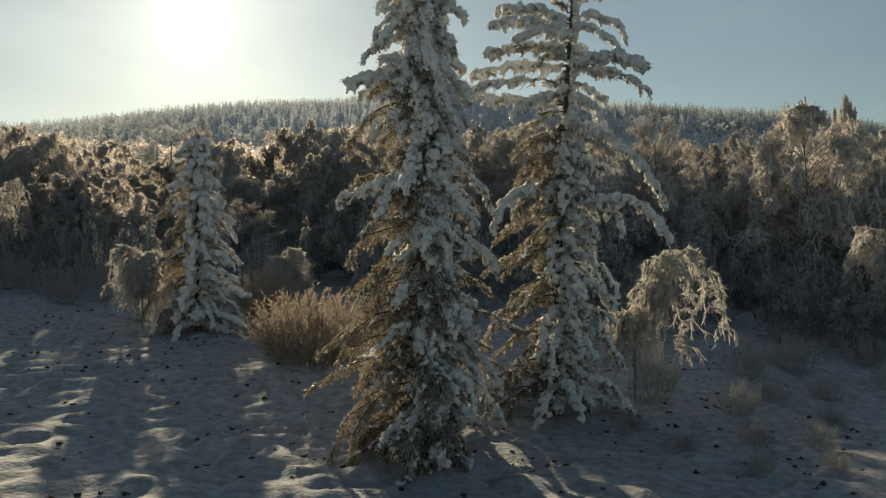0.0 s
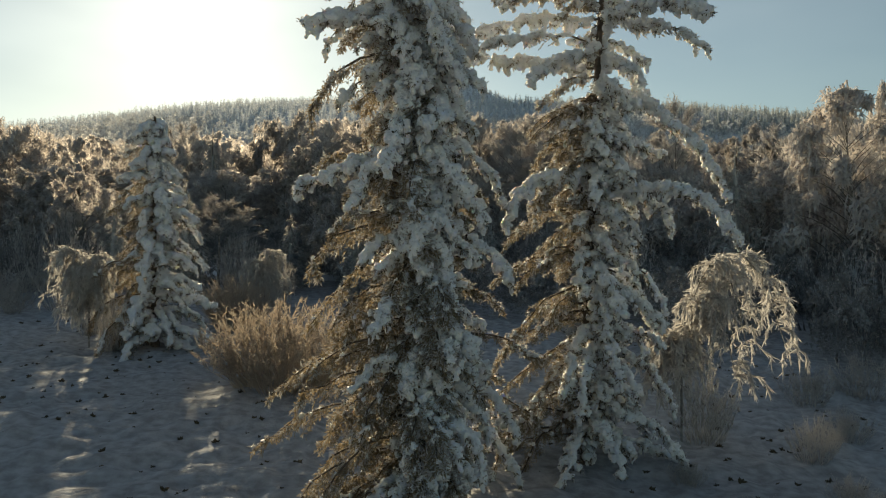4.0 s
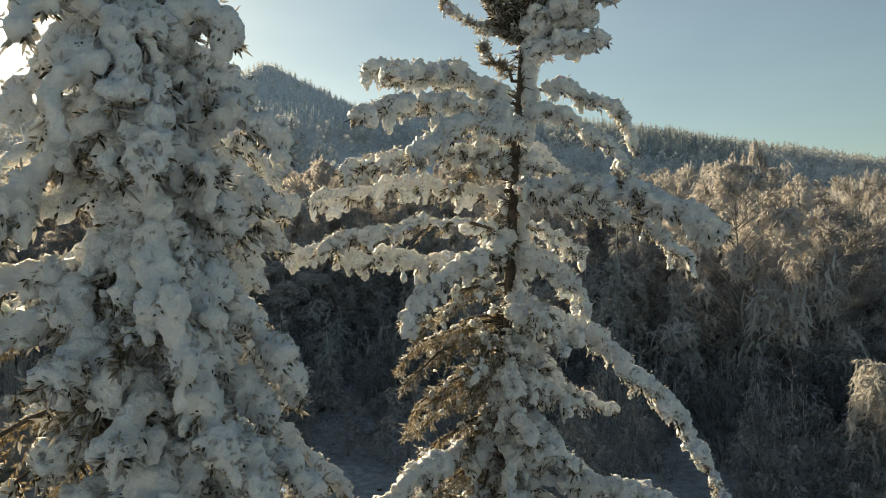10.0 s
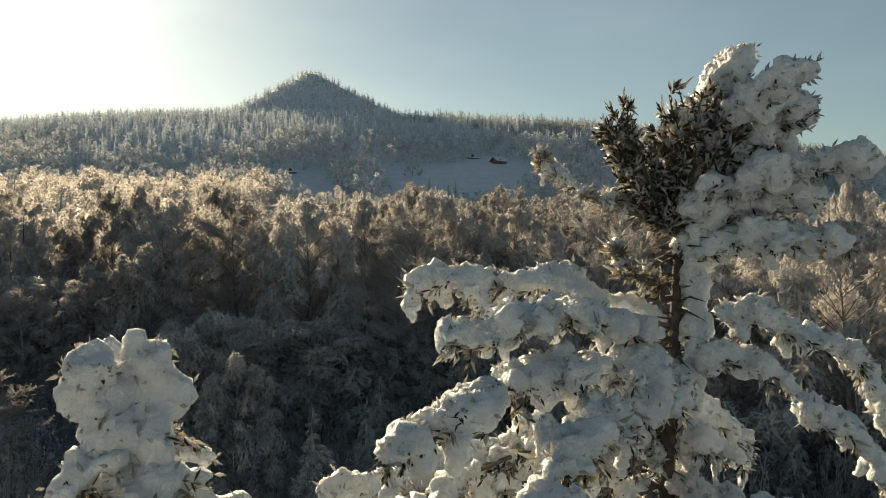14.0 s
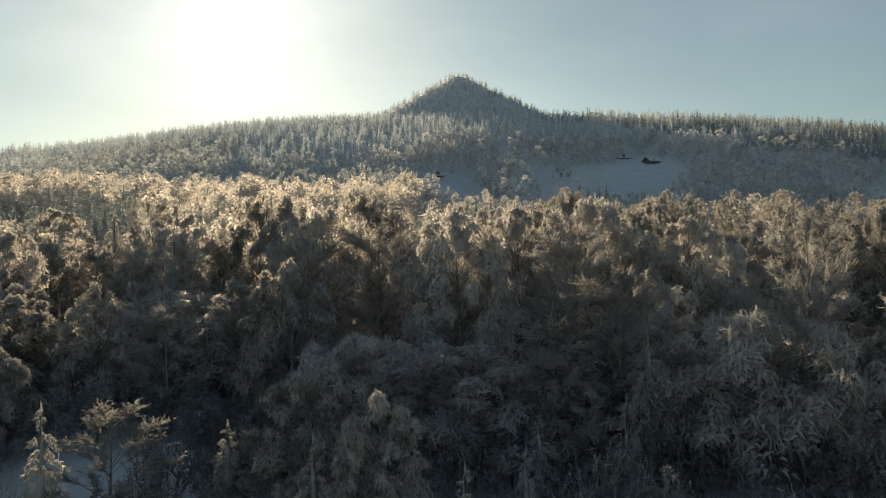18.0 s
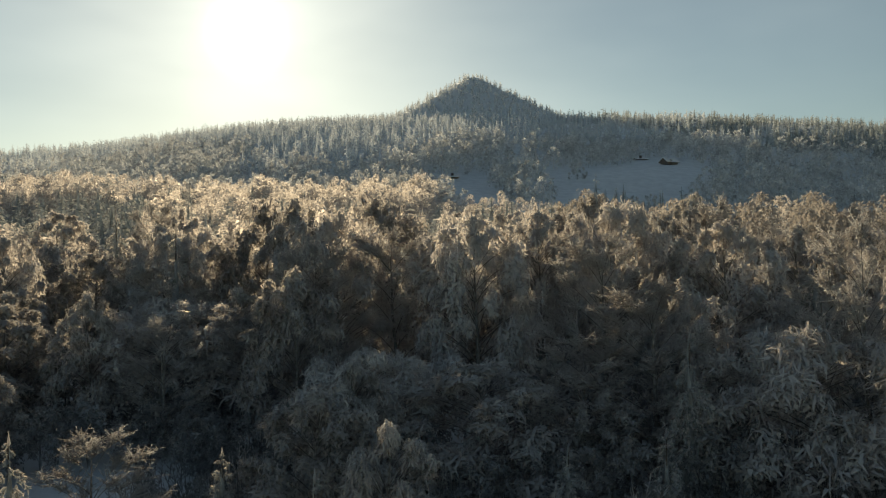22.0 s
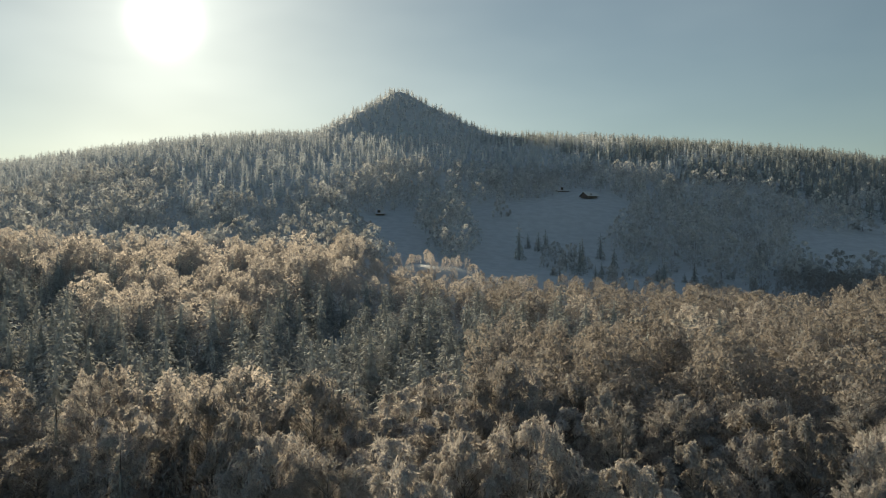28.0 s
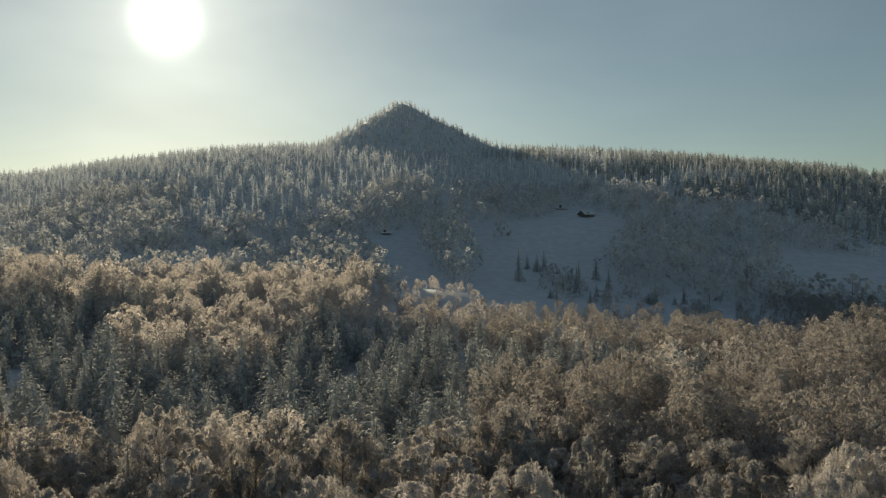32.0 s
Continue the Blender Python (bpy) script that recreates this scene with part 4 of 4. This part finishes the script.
def wood_near():
    birch = [make_birch(61 + i, 12.0, (3.3, 2.8, 3.8, 2.6, 3.2)[i], (50, 42, 60, 40, 24)[i], 58, 0.44, (FROST, FROST, FROST, GOLD, FROST)[i],
                        "birch with drooping rime-covered crown", i == 4) for i in range(5)]
    thin = [make_birch(71 + i, 12.0, (3.2, 2.7, 3.7, 3.0)[i], (42, 36, 50, 22)[i], 40, 0.52, (FROST, FROST, GOLD, FROST)[i],
                       "frosted birch deeper in the wood", i == 3) for i in range(4)]
    fir = [make_spruce(81 + i, 10.0, (2.5, 2.1)[i], 22, "dark spruce dusted with snow", detail=7) for i in range(2)]
    shrub = [make_bush(91, 3.0, 1.8, 60, 12, THICKET, "low frosted shrub, coloured dark for the shade under the trees"), make_bush(92, 3.0, 1.6, 60, 12, FROST, "pale rimed shrub under the trees")]
    seen = set()

    def put(proto, x, y, s, turn):
        plant(proto, x, y, s, turn, proto.name not in seen)
        seen.add(proto.name)

    x, y, rng = scatter(5, 40, 70, 4.0)
    for a, b in zip(x, y):
        edge = 50 + 4 * math.sin(a * 0.2) + (-6 if a > 6 else 0)
        if b < edge or (a < -3 and b < 55):
            continue
        u = rng.uniform()
        if u < 0.16:
            put(fir[0], a, b, (0.6, rng.uniform(0.35, 0.7)), rng.uniform(0, 6))
        elif u < 0.34 and b > 56:
            put(birch[3], a, b, (0.7, rng.uniform(0.4, 0.65)), rng.uniform(0, 6))
        else:
            put(shrub[int(rng.integers(0, 2))], a, b, (rng.uniform(0.9, 1.6), rng.uniform(0.8, 1.7)), rng.uniform(0, 6))
    chosen = [(birch[2], -10.5, 89.5, 1.3, 1.02), (birch[0], -2.4, 88.5, 1.35, 1.0), (birch[4], -6.0, 86.5, 1.3, 0.95), (fir[0], 8.7, 65.6, 0.75, 0.88), (fir[1], 6.9, 61.5, 0.6, 0.58),
              (fir[0], 19.9, 81.4, 1.35, 1.05), (birch[3], -6.7, 61.7, 1.0, 0.58), (birch[4], -14.0, 58.5, 0.9, 0.5), (fir[1], 32.6, 68.3, 1.0, 1.2), (fir[1], 2.5, 58.0, 0.5, 0.5),
              (birch[3], 26.0, 74.0, 1.1, 0.75), (birch[1], -24.5, 63.0, 0.8, 0.6), (birch[3], -22.5, 76.0, 0.8, 0.7), (fir[1], -20.5, 58.5, 0.7, 0.55), (birch[0], 3.5, 92.0, 1.25, 0.95), (birch[1], 33.9, 70.9, 0.5, 1.25)]
    for proto, a, b, w, hgt in chosen:
        put(proto, a, b, (w, hgt), a)
    x, y, rng = scatter(6, 58, 114, 6.6)
    for a, b in zip(x, y):
        if (b < 68 and a < 14) or min(math.hypot(a - q[1], b - q[2]) for q in chosen) < 3.2:
            continue
        u = rng.uniform()
        hgt = rng.uniform(0.55, 1.12) * (0.85 if b < 78 and a < 14 else 1.0)
        if -36 < a < -12 and b < 90:
            hgt = min(hgt, 0.62)
        if u < 0.16:
            put(fir[int(rng.integers(0, 2))], a, b, (rng.uniform(0.9, 1.2), hgt * 1.1), rng.uniform(0, 6))
        else:
            pool = birch if b < 98 else thin
            put(pool[int(rng.integers(0, len(pool)))], a, b, (rng.uniform(0.95, 1.4), hgt), rng.uniform(0, 6))


wood_near()


def template(kind_, seed, n):
    """A light tree for distance: (vertices, triangles) one metre high."""
    rng = np.random.default_rng(seed)
    g = Geo()
    if kind_ == "fir":
        u = 1 - np.sqrt(rng.uniform(0.002, 0.95, n))
        a = rng.uniform(0, 2 * math.pi, n)
        reach = (0.03 + 0.27 * (1 - u) ** 0.8) * (0.75 + 0.25 * np.sin(u * 34 + 3 * a)) * rng.uniform(0.25, 1.05, n)
        out = np.stack([np.cos(a), np.sin(a), 0 * a], -1)
        w = 0.06 * (120 / n) ** 0.5
        at = out * reach[:, None] + np.stack([0 * u, 0 * u, u + 0.05 - 0.35 * reach], -1)
        d = unit(out * 0.8 + rng.normal(0, 0.35, (n, 3)) + [0, 0, -0.6]) * ((0.05 + 0.06 * (1 - u)) * (120 / n) ** 0.3 * rng.uniform(0.6, 1.3, n))[:, None]
        side = unit(np.cross(d, out * 0.7 + rng.normal(0, 0.3, (n, 3)) + [0, 0, 0.7])) * (0.55 * w * rng.uniform(0.6, 1.3, n))[:, None]
        g.add(np.stack([at - side, at + side, at + d], 1).reshape(-1, 3), np.arange(3 * n).reshape(-1, 3))
        s = np.linspace(0, 1, 6)
        g.add(*tube(np.stack([0 * s, 0 * s, 0.05 + 0.9 * s], -1), 0.105 * np.maximum(0, 0.9 - s) * rng.uniform(0.8, 1.2, 6) + 0.004, 5))
    else:
        lobes, per = n
        u = (np.arange(lobes) + rng.uniform(0, 0.8, lobes)) / lobes
        a = np.arange(lobes) * 2.4 + rng.uniform(-0.5, 0.5, lobes)
        reach = (0.05 + 0.21 * np.sin(np.pi * np.minimum(1, 0.3 + 0.64 * u)) ** 0.8) * rng.uniform(0.45, 1.05, lobes) * np.where(u > 0.93, 0.3, 1)
        k = rng.uniform(0.045, 0.095, lobes) * (1.0 if lobes > 9 else 1.35) * (1.15 - 0.35 * u)
        c = np.stack([reach * np.cos(a), reach * np.sin(a), 0.26 + 0.70 * u - k], -1)
        size = np.stack([k, k, k * rng.uniform(1.0, 1.5, lobes)], -1)
        tuft = 0.046 * (900 / (lobes * per)) ** 0.4
        g.add(*fuzz(rng, c, size, per, tuft, 0.5 * tuft))
        g.add(*spindles([[0, 0, 0.0]], [[0, 0, 1]], 0.7, 0.015, 0.3))
    v, f, _ = g.arrays()
    return v, f


def spread_wood(name, label, mat, tmpl, x, y, h, w, rng):
    """Many trees in one mesh."""
    g = Geo()
    which = rng.integers(0, len(tmpl), len(x))
    z = ground(x, y) - 0.2
    for i, (v, f) in enumerate(tmpl):
        m = which == i
        if not m.any():
            continue
        n = int(m.sum())
        a = rng.uniform(0, 2 * math.pi, n)
        c, s = np.cos(a)[:, None], np.sin(a)[:, None]
        hx, wx = h[m][:, None], w[m][:, None]
        vx = (v[None, :, 0] * c - v[None, :, 1] * s) * hx * wx + x[m][:, None]
        vy = (v[None, :, 0] * s + v[None, :, 1] * c) * hx * wx + y[m][:, None]
        vz = v[None, :, 2] * hx + z[m][:, None]
        ff = (np.arange(n)[:, None, None] * len(v) + f).reshape(-1, 3)
        g.add(np.stack([vx, vy, vz], -1).reshape(-1, 3), ff)
    tagged(new(name, g.mesh(name, [mat])), label, "woods", kind="stuff")


def wood_far():
    x, y, rng = scatter(9, 52, 150, 3.0)        # undergrowth
    leaf = [template("leaf", 140 + i, (13, 26)) for i in range(5)]
    fine = [template("leaf", 150 + i, (22, 60)) for i in range(5)]
    keep = (rng.uniform(size=len(x)) < 0.8) & ~((x < -3) & (y < 60))
    x, y = x[keep], y[keep]
    cx, cy = rng.uniform(-31, -10, 110), rng.uniform(57, 84, 110)      # low growth in the clearing
    cx, cy = cx[np.hypot(cx + 19, cy - 66) > 3.5], cy[np.hypot(cx + 19, cy - 66) > 3.5]
    ex, ey = rng.uniform(4, 40, 90), rng.uniform(38, 60, 90)
    ok = ex < 0.62 * ey
    x, y = np.concatenate([x, cx, ex[ok]]), np.concatenate([y, cy, ey[ok]])
    h, w = rng.uniform(1.8, 5.4, len(x)) * np.where(x < -8, 0.75, 1.0), rng.uniform(1.1, 1.7, len(x))
    n = y < 76
    # low growth painted dark so that the gaps between trees look shaded
    spread_wood("edge_thicket", "frosted thicket of saplings at the wood's edge, darkened for shade", THICKET, fine, x[n], y[n], h[n], w[n], rng)
    spread_wood("undergrowth", "frosted undergrowth, its dark colour standing for shade between the birches", THICKET, leaf, x[~n], y[~n], h[~n], w[~n], rng)
    x, y, rng = scatter(7, 113, 262, 5.3)
    belt = 1.1 * np.exp(-((y - 168) / 34) ** 2) * np.clip((16 - x) / 20, 0, 1) + 1.3 * np.exp(-((x - 40) / 16) ** 2 - ((y - 163) / 12) ** 2)
    conifer = (0.8 * vnoise(x, y, 45, 21) + belt + 0.3 * vnoise(x, y, 9, 22)) > 0.45
    fir = [template("fir", 100 + i, 620) for i in range(4)]
    leaf = [template("leaf", 110 + i, (28, 40)) for i in range(6)]
    h = rng.uniform(0.62, 1.15, len(x)) * np.where((x > -16) & (x < 105), np.interp(y, [190, 212, 232, 250], [1.0, 0.66, 0.45, 0.34]), np.where(x >= 105, np.interp(y, [215, 255], [1, 0.6]), 1.0))
    # same birches: x / 55 picks the dimmer colour to paint light fading rightwards
    brown = ~conifer & (vnoise(x, y, 25, 27) + 0.6 * vnoise(x, y, 8, 28) + x / 55 > 0.1)
    for name, label, mat, m in (("birch_wood", "rime-covered birch wood", FROST, ~conifer & ~brown), ("brown_birch_wood", "birch wood in a dimmer twig colour for the weaker light to the right", GOLD, brown)):
        spread_wood(name, label, mat, leaf, x[m], y[m], 11.5 * h[m], rng.uniform(0.95, 1.5, m.sum()), rng)
    spread_wood("spruce_wood", "frosted spruce wood", SPRUCE_RIME, fir, x[conifer], y[conifer], 11.0 * h[conifer], rng.uniform(1.0, 1.55, conifer.sum()), rng)
    x, y, rng = scatter(8, 262, 730, 5.2, 0.70, 0.84)
    conifer = (vnoise(x, y, 70, 23) + np.clip((y - 380) / 120, -0.6, 2) + 0.3 * vnoise(x, y, 14, 24)) > 0.15
    fir = [template("fir", 120 + i, 46) for i in range(6)]
    leaf = [template("leaf", 130 + i, (12, 12)) for i in range(6)]
    h = (0.5 + 0.85 * rng.uniform(0, 1, len(x)) ** 1.3) * np.interp(y, [262, 500, 640, 730], [1, 0.85, 0.6, 0.55])
    w = np.interp(y, [262, 500, 640, 730], [1, 1.1, 1.5, 1.6])
    # haze and the shade between these crowns are in the leaf colour
    spread_wood("hillside_broadleaf_wood", "distant frosted broadleaf wood on the slope, paled for haze, with painted shade gaps", FAR_LEAF, leaf, x[~conifer], y[~conifer], 9.0 * h[~conifer], rng.uniform(0.95, 1.5, (~conifer).sum()), rng)
    w = w * rng.uniform(0.85, 1.2, len(x))
    dark = conifer & (vnoise(x, y, 55, 31) + (x - 70) / 110 + 0.3 * vnoise(x, y, 12, 32) > 0.25) & (y < 640)
    pale = conifer & ~dark
    # both spruce colours carry painted haze, the left-hand one more
    spread_wood("hillside_spruce_wood", "distant frosted spruce forest on the hill, paled for haze", FAR_FIR, fir, x[pale], y[pale], 9.5 * h[pale], w[pale], rng)
    spread_wood("dark_spruce_wood", "distant dark green spruce forest with little frost, lightened for haze", FAR_DARK, fir, x[dark], y[dark], 10.0 * h[dark], w[dark], rng)


wood_far()


# ---- trees bent over by the rime, beside the spruces and at the meadow's edge
def bent_birch(seed, x, y, stems, label):
    """A young birch bowed by rime. stems: (bearing in degrees, height, reach)."""
    rng = np.random.default_rng(seed)
    root = new("bent_birch")
    root.location = (x, y, stand(x, y))
    for bearing, h, reach in stems:
        a = radians(bearing)
        s = np.linspace(0, 1, 12)
        out = reach * np.clip((s - 0.25) / 0.75, 0, 1) ** 1.3
        up = h * np.sin(np.minimum(s * 1.25, 1.0) * math.pi / 2) - 0.55 * h * np.clip((s - 0.72) / 0.28, 0, 1) ** 1.6
        line = np.stack([out * math.cos(a), out * math.sin(a), up], -1)
        stem = part("stem", Geo().add(*tube(line, np.linspace(0.035, 0.012, 12), 6)), [BIRCH_BARK], root)
        n = 84
        base = polyline_at(line, rng.uniform(0.25, 1.0, n))
        g = Geo()
        P, D, LN, R, end = plumes(rng, base, a + rng.normal(0, 1.3, n), rng.uniform(0.6, 1.3, n), 0.03, 4)
        g.add(*spindles(P, D, LN, R, 0.5))
        k = len(P) * 9
        pick = rng.integers(0, len(P), k)
        q = P[pick] + D[pick] * (LN[pick] * rng.uniform(0.0, 1.0, k))[:, None]
        g.add(*blades(rng, q, D[pick] * 0.8 + rng.normal(0, 0.4, (k, 3)) + [0, 0, -0.4], rng.uniform(0.12, 0.34, k), rng.uniform(0.035, 0.075, k)))
        tagged(part("hanging_rime", g, [RIME], stem), kind="stuff")
    return tagged(root, label, "tree")


bent_birch(201, 6.9, 30.2, [(-5, 5.4, 1.9), (8, 5.5, 3.3), (-30, 4.4, 1.5), (160, 3.2, 0.6)], "young birch bowed over by heavy rime beside a spruce")
bent_birch(202, -14.6, 40.8, [(200, 4.2, 1.2), (-30, 3.9, 0.9), (90, 3.6, 0.7), (-100, 3.6, 0.8), (150, 3.4, 0.9)], "small weeping birch bowed to the snow by rime")
bent_birch(203, 21.6, 41.0, [(180, 5.6, 1.7), (120, 6.0, 1.4), (-120, 4.8, 1.5), (0, 5.4, 1.4), (60, 5.2, 1.3)], "weeping birch clump bent under golden rime")
bent_birch(204, -9.3, 50.0, [(10, 3.4, 0.7), (190, 3.0, 0.6), (-80, 2.6, 0.6)], "small rimed sapling with a rounded drooping crown")
bent_birch(205, -30.5, 58.0, [(0, 7.0, 1.5), (150, 6.5, 1.6), (-90, 5.8, 1.3)], "pale weeping birch with hanging rime curtains")


# ---- dead grass tufts and clods that stick out of the snow
def grass_tufts():
    rng = np.random.default_rng(301)
    n = 900
    x, y = rng.uniform(-26, 14, n), rng.uniform(19, 47, n)
    g = Geo()
    z = ground(x, y) + lumps(x, y)
    for i in range(n):
        r = rng.uniform(0.04, 0.14)
        k = int(rng.integers(8, 14))
        d = np.stack([rng.normal(0, 1, k), rng.normal(0, 1, k), rng.uniform(0.2, 1.4, k)], -1)
        g.add(*spindles(np.tile([x[i], y[i], z[i] - 0.03], (k, 1)), d, r * rng.uniform(0.7, 1.3, k), r * rng.uniform(0.22, 0.45, k)))
    tagged(new("grass_tufts", g.mesh("grass_tufts", [GRASS])), "dark tufts of dead grass in the snow", "grass", kind="stuff")


grass_tufts()


# ---- the hut and sheds on the far field
def box(cx, cy, cz, sx, sy, sz):
    bm = bmesh.new()
    bmesh.ops.create_cube(bm, size=1.0, matrix=Matrix.Translation((cx, cy, cz)) @ Matrix.Diagonal((sx, sy, sz, 1)))
    bmesh.ops.bevel(bm, geom=bm.edges[:], offset=min(sx, sy, sz) * 0.06, segments=1, affect="EDGES")
    bmesh.ops.triangulate(bm, faces=bm.faces[:])
    bm.verts.index_update()
    v = np.array([q.co[:] for q in bm.verts])
    f = np.array([[w.index for w in q.verts] for q in bm.faces])
    bm.free()
    return v, f


def hut(x, y, turn, w, d, h, rise, label, name="hut"):
    """A low timber building with a snow-covered gable roof."""
    root = new(name)
    root.matrix_basis = Matrix.Translation((x, y, stand(x, y, 0.2))) @ Matrix.Rotation(radians(turn), 4, "Z")
    part("wall", Geo().add(*box(0, 0, h / 2, w, d, h)), [WOOD], root, smooth=False)
    for side in (-1, 1):
        ov = 0.6
        pts = [(-w / 2 - ov, side * (d / 2 + ov), h - 0.25), (w / 2 + ov, side * (d / 2 + ov), h - 0.25), (w / 2 + ov, 0, h + rise), (-w / 2 - ov, 0, h + rise)]
        for nm, mat, lo, hi in (("roof", WOOD, 0.0, 0.12), ("roof_snow", LOAD, 0.124, 0.42)):
            v = [(a, b, c + lo) for a, b, c in pts] + [(a, b, c + hi) for a, b, c in pts]
            f = [(0, 2, 1), (0, 3, 2), (4, 5, 6), (4, 6, 7)] + [t for i in range(4) for t in ((i, (i + 1) % 4, 4 + (i + 1) % 4), (i, 4 + (i + 1) % 4, 4 + i))]
            part(nm, Geo().add(v, f), [mat], root, smooth=False)
    for side in (-1, 1):            # gables
        v = [(side * w / 2, -d / 2, h - 0.02), (side * w / 2, d / 2, h - 0.02), (side * w / 2, 0, h + rise - 0.1), (side * (w / 2 - 0.1), -d / 2, h - 0.02), (side * (w / 2 - 0.1), d / 2, h - 0.02), (side * (w / 2 - 0.1), 0, h + rise - 0.1)]
        part("gable", Geo().add(v, [(0, 1, 2), (3, 5, 4), (0, 3, 4), (0, 4, 1), (1, 4, 5), (1, 5, 2), (2, 5, 3), (2, 3, 0)]), [WOOD], root, smooth=False)
    part("door", Geo().add(*box(-w * 0.15, -d / 2 - 0.03, 1.0, 1.1, 0.1, 2.0)), [BARK], root, smooth=False)
    return tagged(root, label, "building")


hut(74.5, 389, 32, 6.0, 4.0, 1.1, 1.6, "dark timber hut with snow on its roof in a field")
hut(66.0, 408, 12, 5.0, 3.0, 0.5, 0.5, "low shed almost buried in snow", "shed")
hut(94.0, 366, -8, 3.0, 2.4, 0.7, 0.6, "small dark shed at the edge of the field", "shed")
hut(-15.0, 353, 5, 3.2, 2.4, 0.6, 0.6, "small dark shed at the top of the field", "shed")


# ---- trees that stand alone on the fields and along their edges
def field_trees():
    spruce = make_spruce(401, 10.0, 2.2, 14, "lone frosted spruce standing on a snowy field", detail=6, needle=FAR_DARK, frost=FAR_LEAF)
    leafy = make_birch(402, 10.0, 3.4, 20, 16, 0.8, FAR_LEAF, "rounded frosted tree at the edge of a field", low=0.12)
    for proto, places in ((spruce, [(32, 291, 0.9, 1.0), (40, 304, 0.8, 0.55), (43, 308, 0.7, 0.6), (37, 308, 0.6, 0.45), (49, 278, 0.8, 0.8), (52, 290, 0.7, 0.7), (60, 300, 0.8, 0.75), (61, 285, 0.7, 0.6), (57, 270, 0.6, 0.55), (107, 285, 1.1, 0.85), (70, 262, 0.7, 0.6), (80, 266, 0.6, 0.5)]),
                          (leafy, [(32, 349, 0.8, 0.65), (45, 279, 0.6, 0.6), (47, 284, 0.7, 0.75), (89, 269, 1.0, 0.8), (113, 273, 1.2, 0.75), (118, 276, 1.2, 0.6), (127, 275, 1.4, 1.0), (140, 280, 1.2, 0.9), (134, 277, 1.1, 0.45), (147, 278, 1.0, 0.4),
                                   (156, 279, 1.1, 0.5), (42, 296, 0.5, 0.4), (54, 262, 0.6, 0.4), (66, 275, 0.6, 0.5), (77, 278, 0.7, 0.4), (172, 345, 1.2, 0.5), (40, 262, 0.5, 0.4)])):
        for i, (x, y, w, h) in enumerate(places):
            plant(proto, x, y, (w * 1.15, h * (1.2 if proto is spruce else 1.0)), x, i == 0)
    rng = np.random.default_rng(403)
    for i in range(46):             # scrub that creeps over the lower half of the field
        x, y = rng.uniform(38, 92), rng.uniform(247, 308)
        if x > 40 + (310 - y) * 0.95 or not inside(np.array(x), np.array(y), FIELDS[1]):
            continue
        proto = spruce if i % 3 == 0 else leafy
        plant(proto, x, y, (rng.uniform(0.35, 0.7), rng.uniform(0.2, 0.5)), x, False)


field_trees()
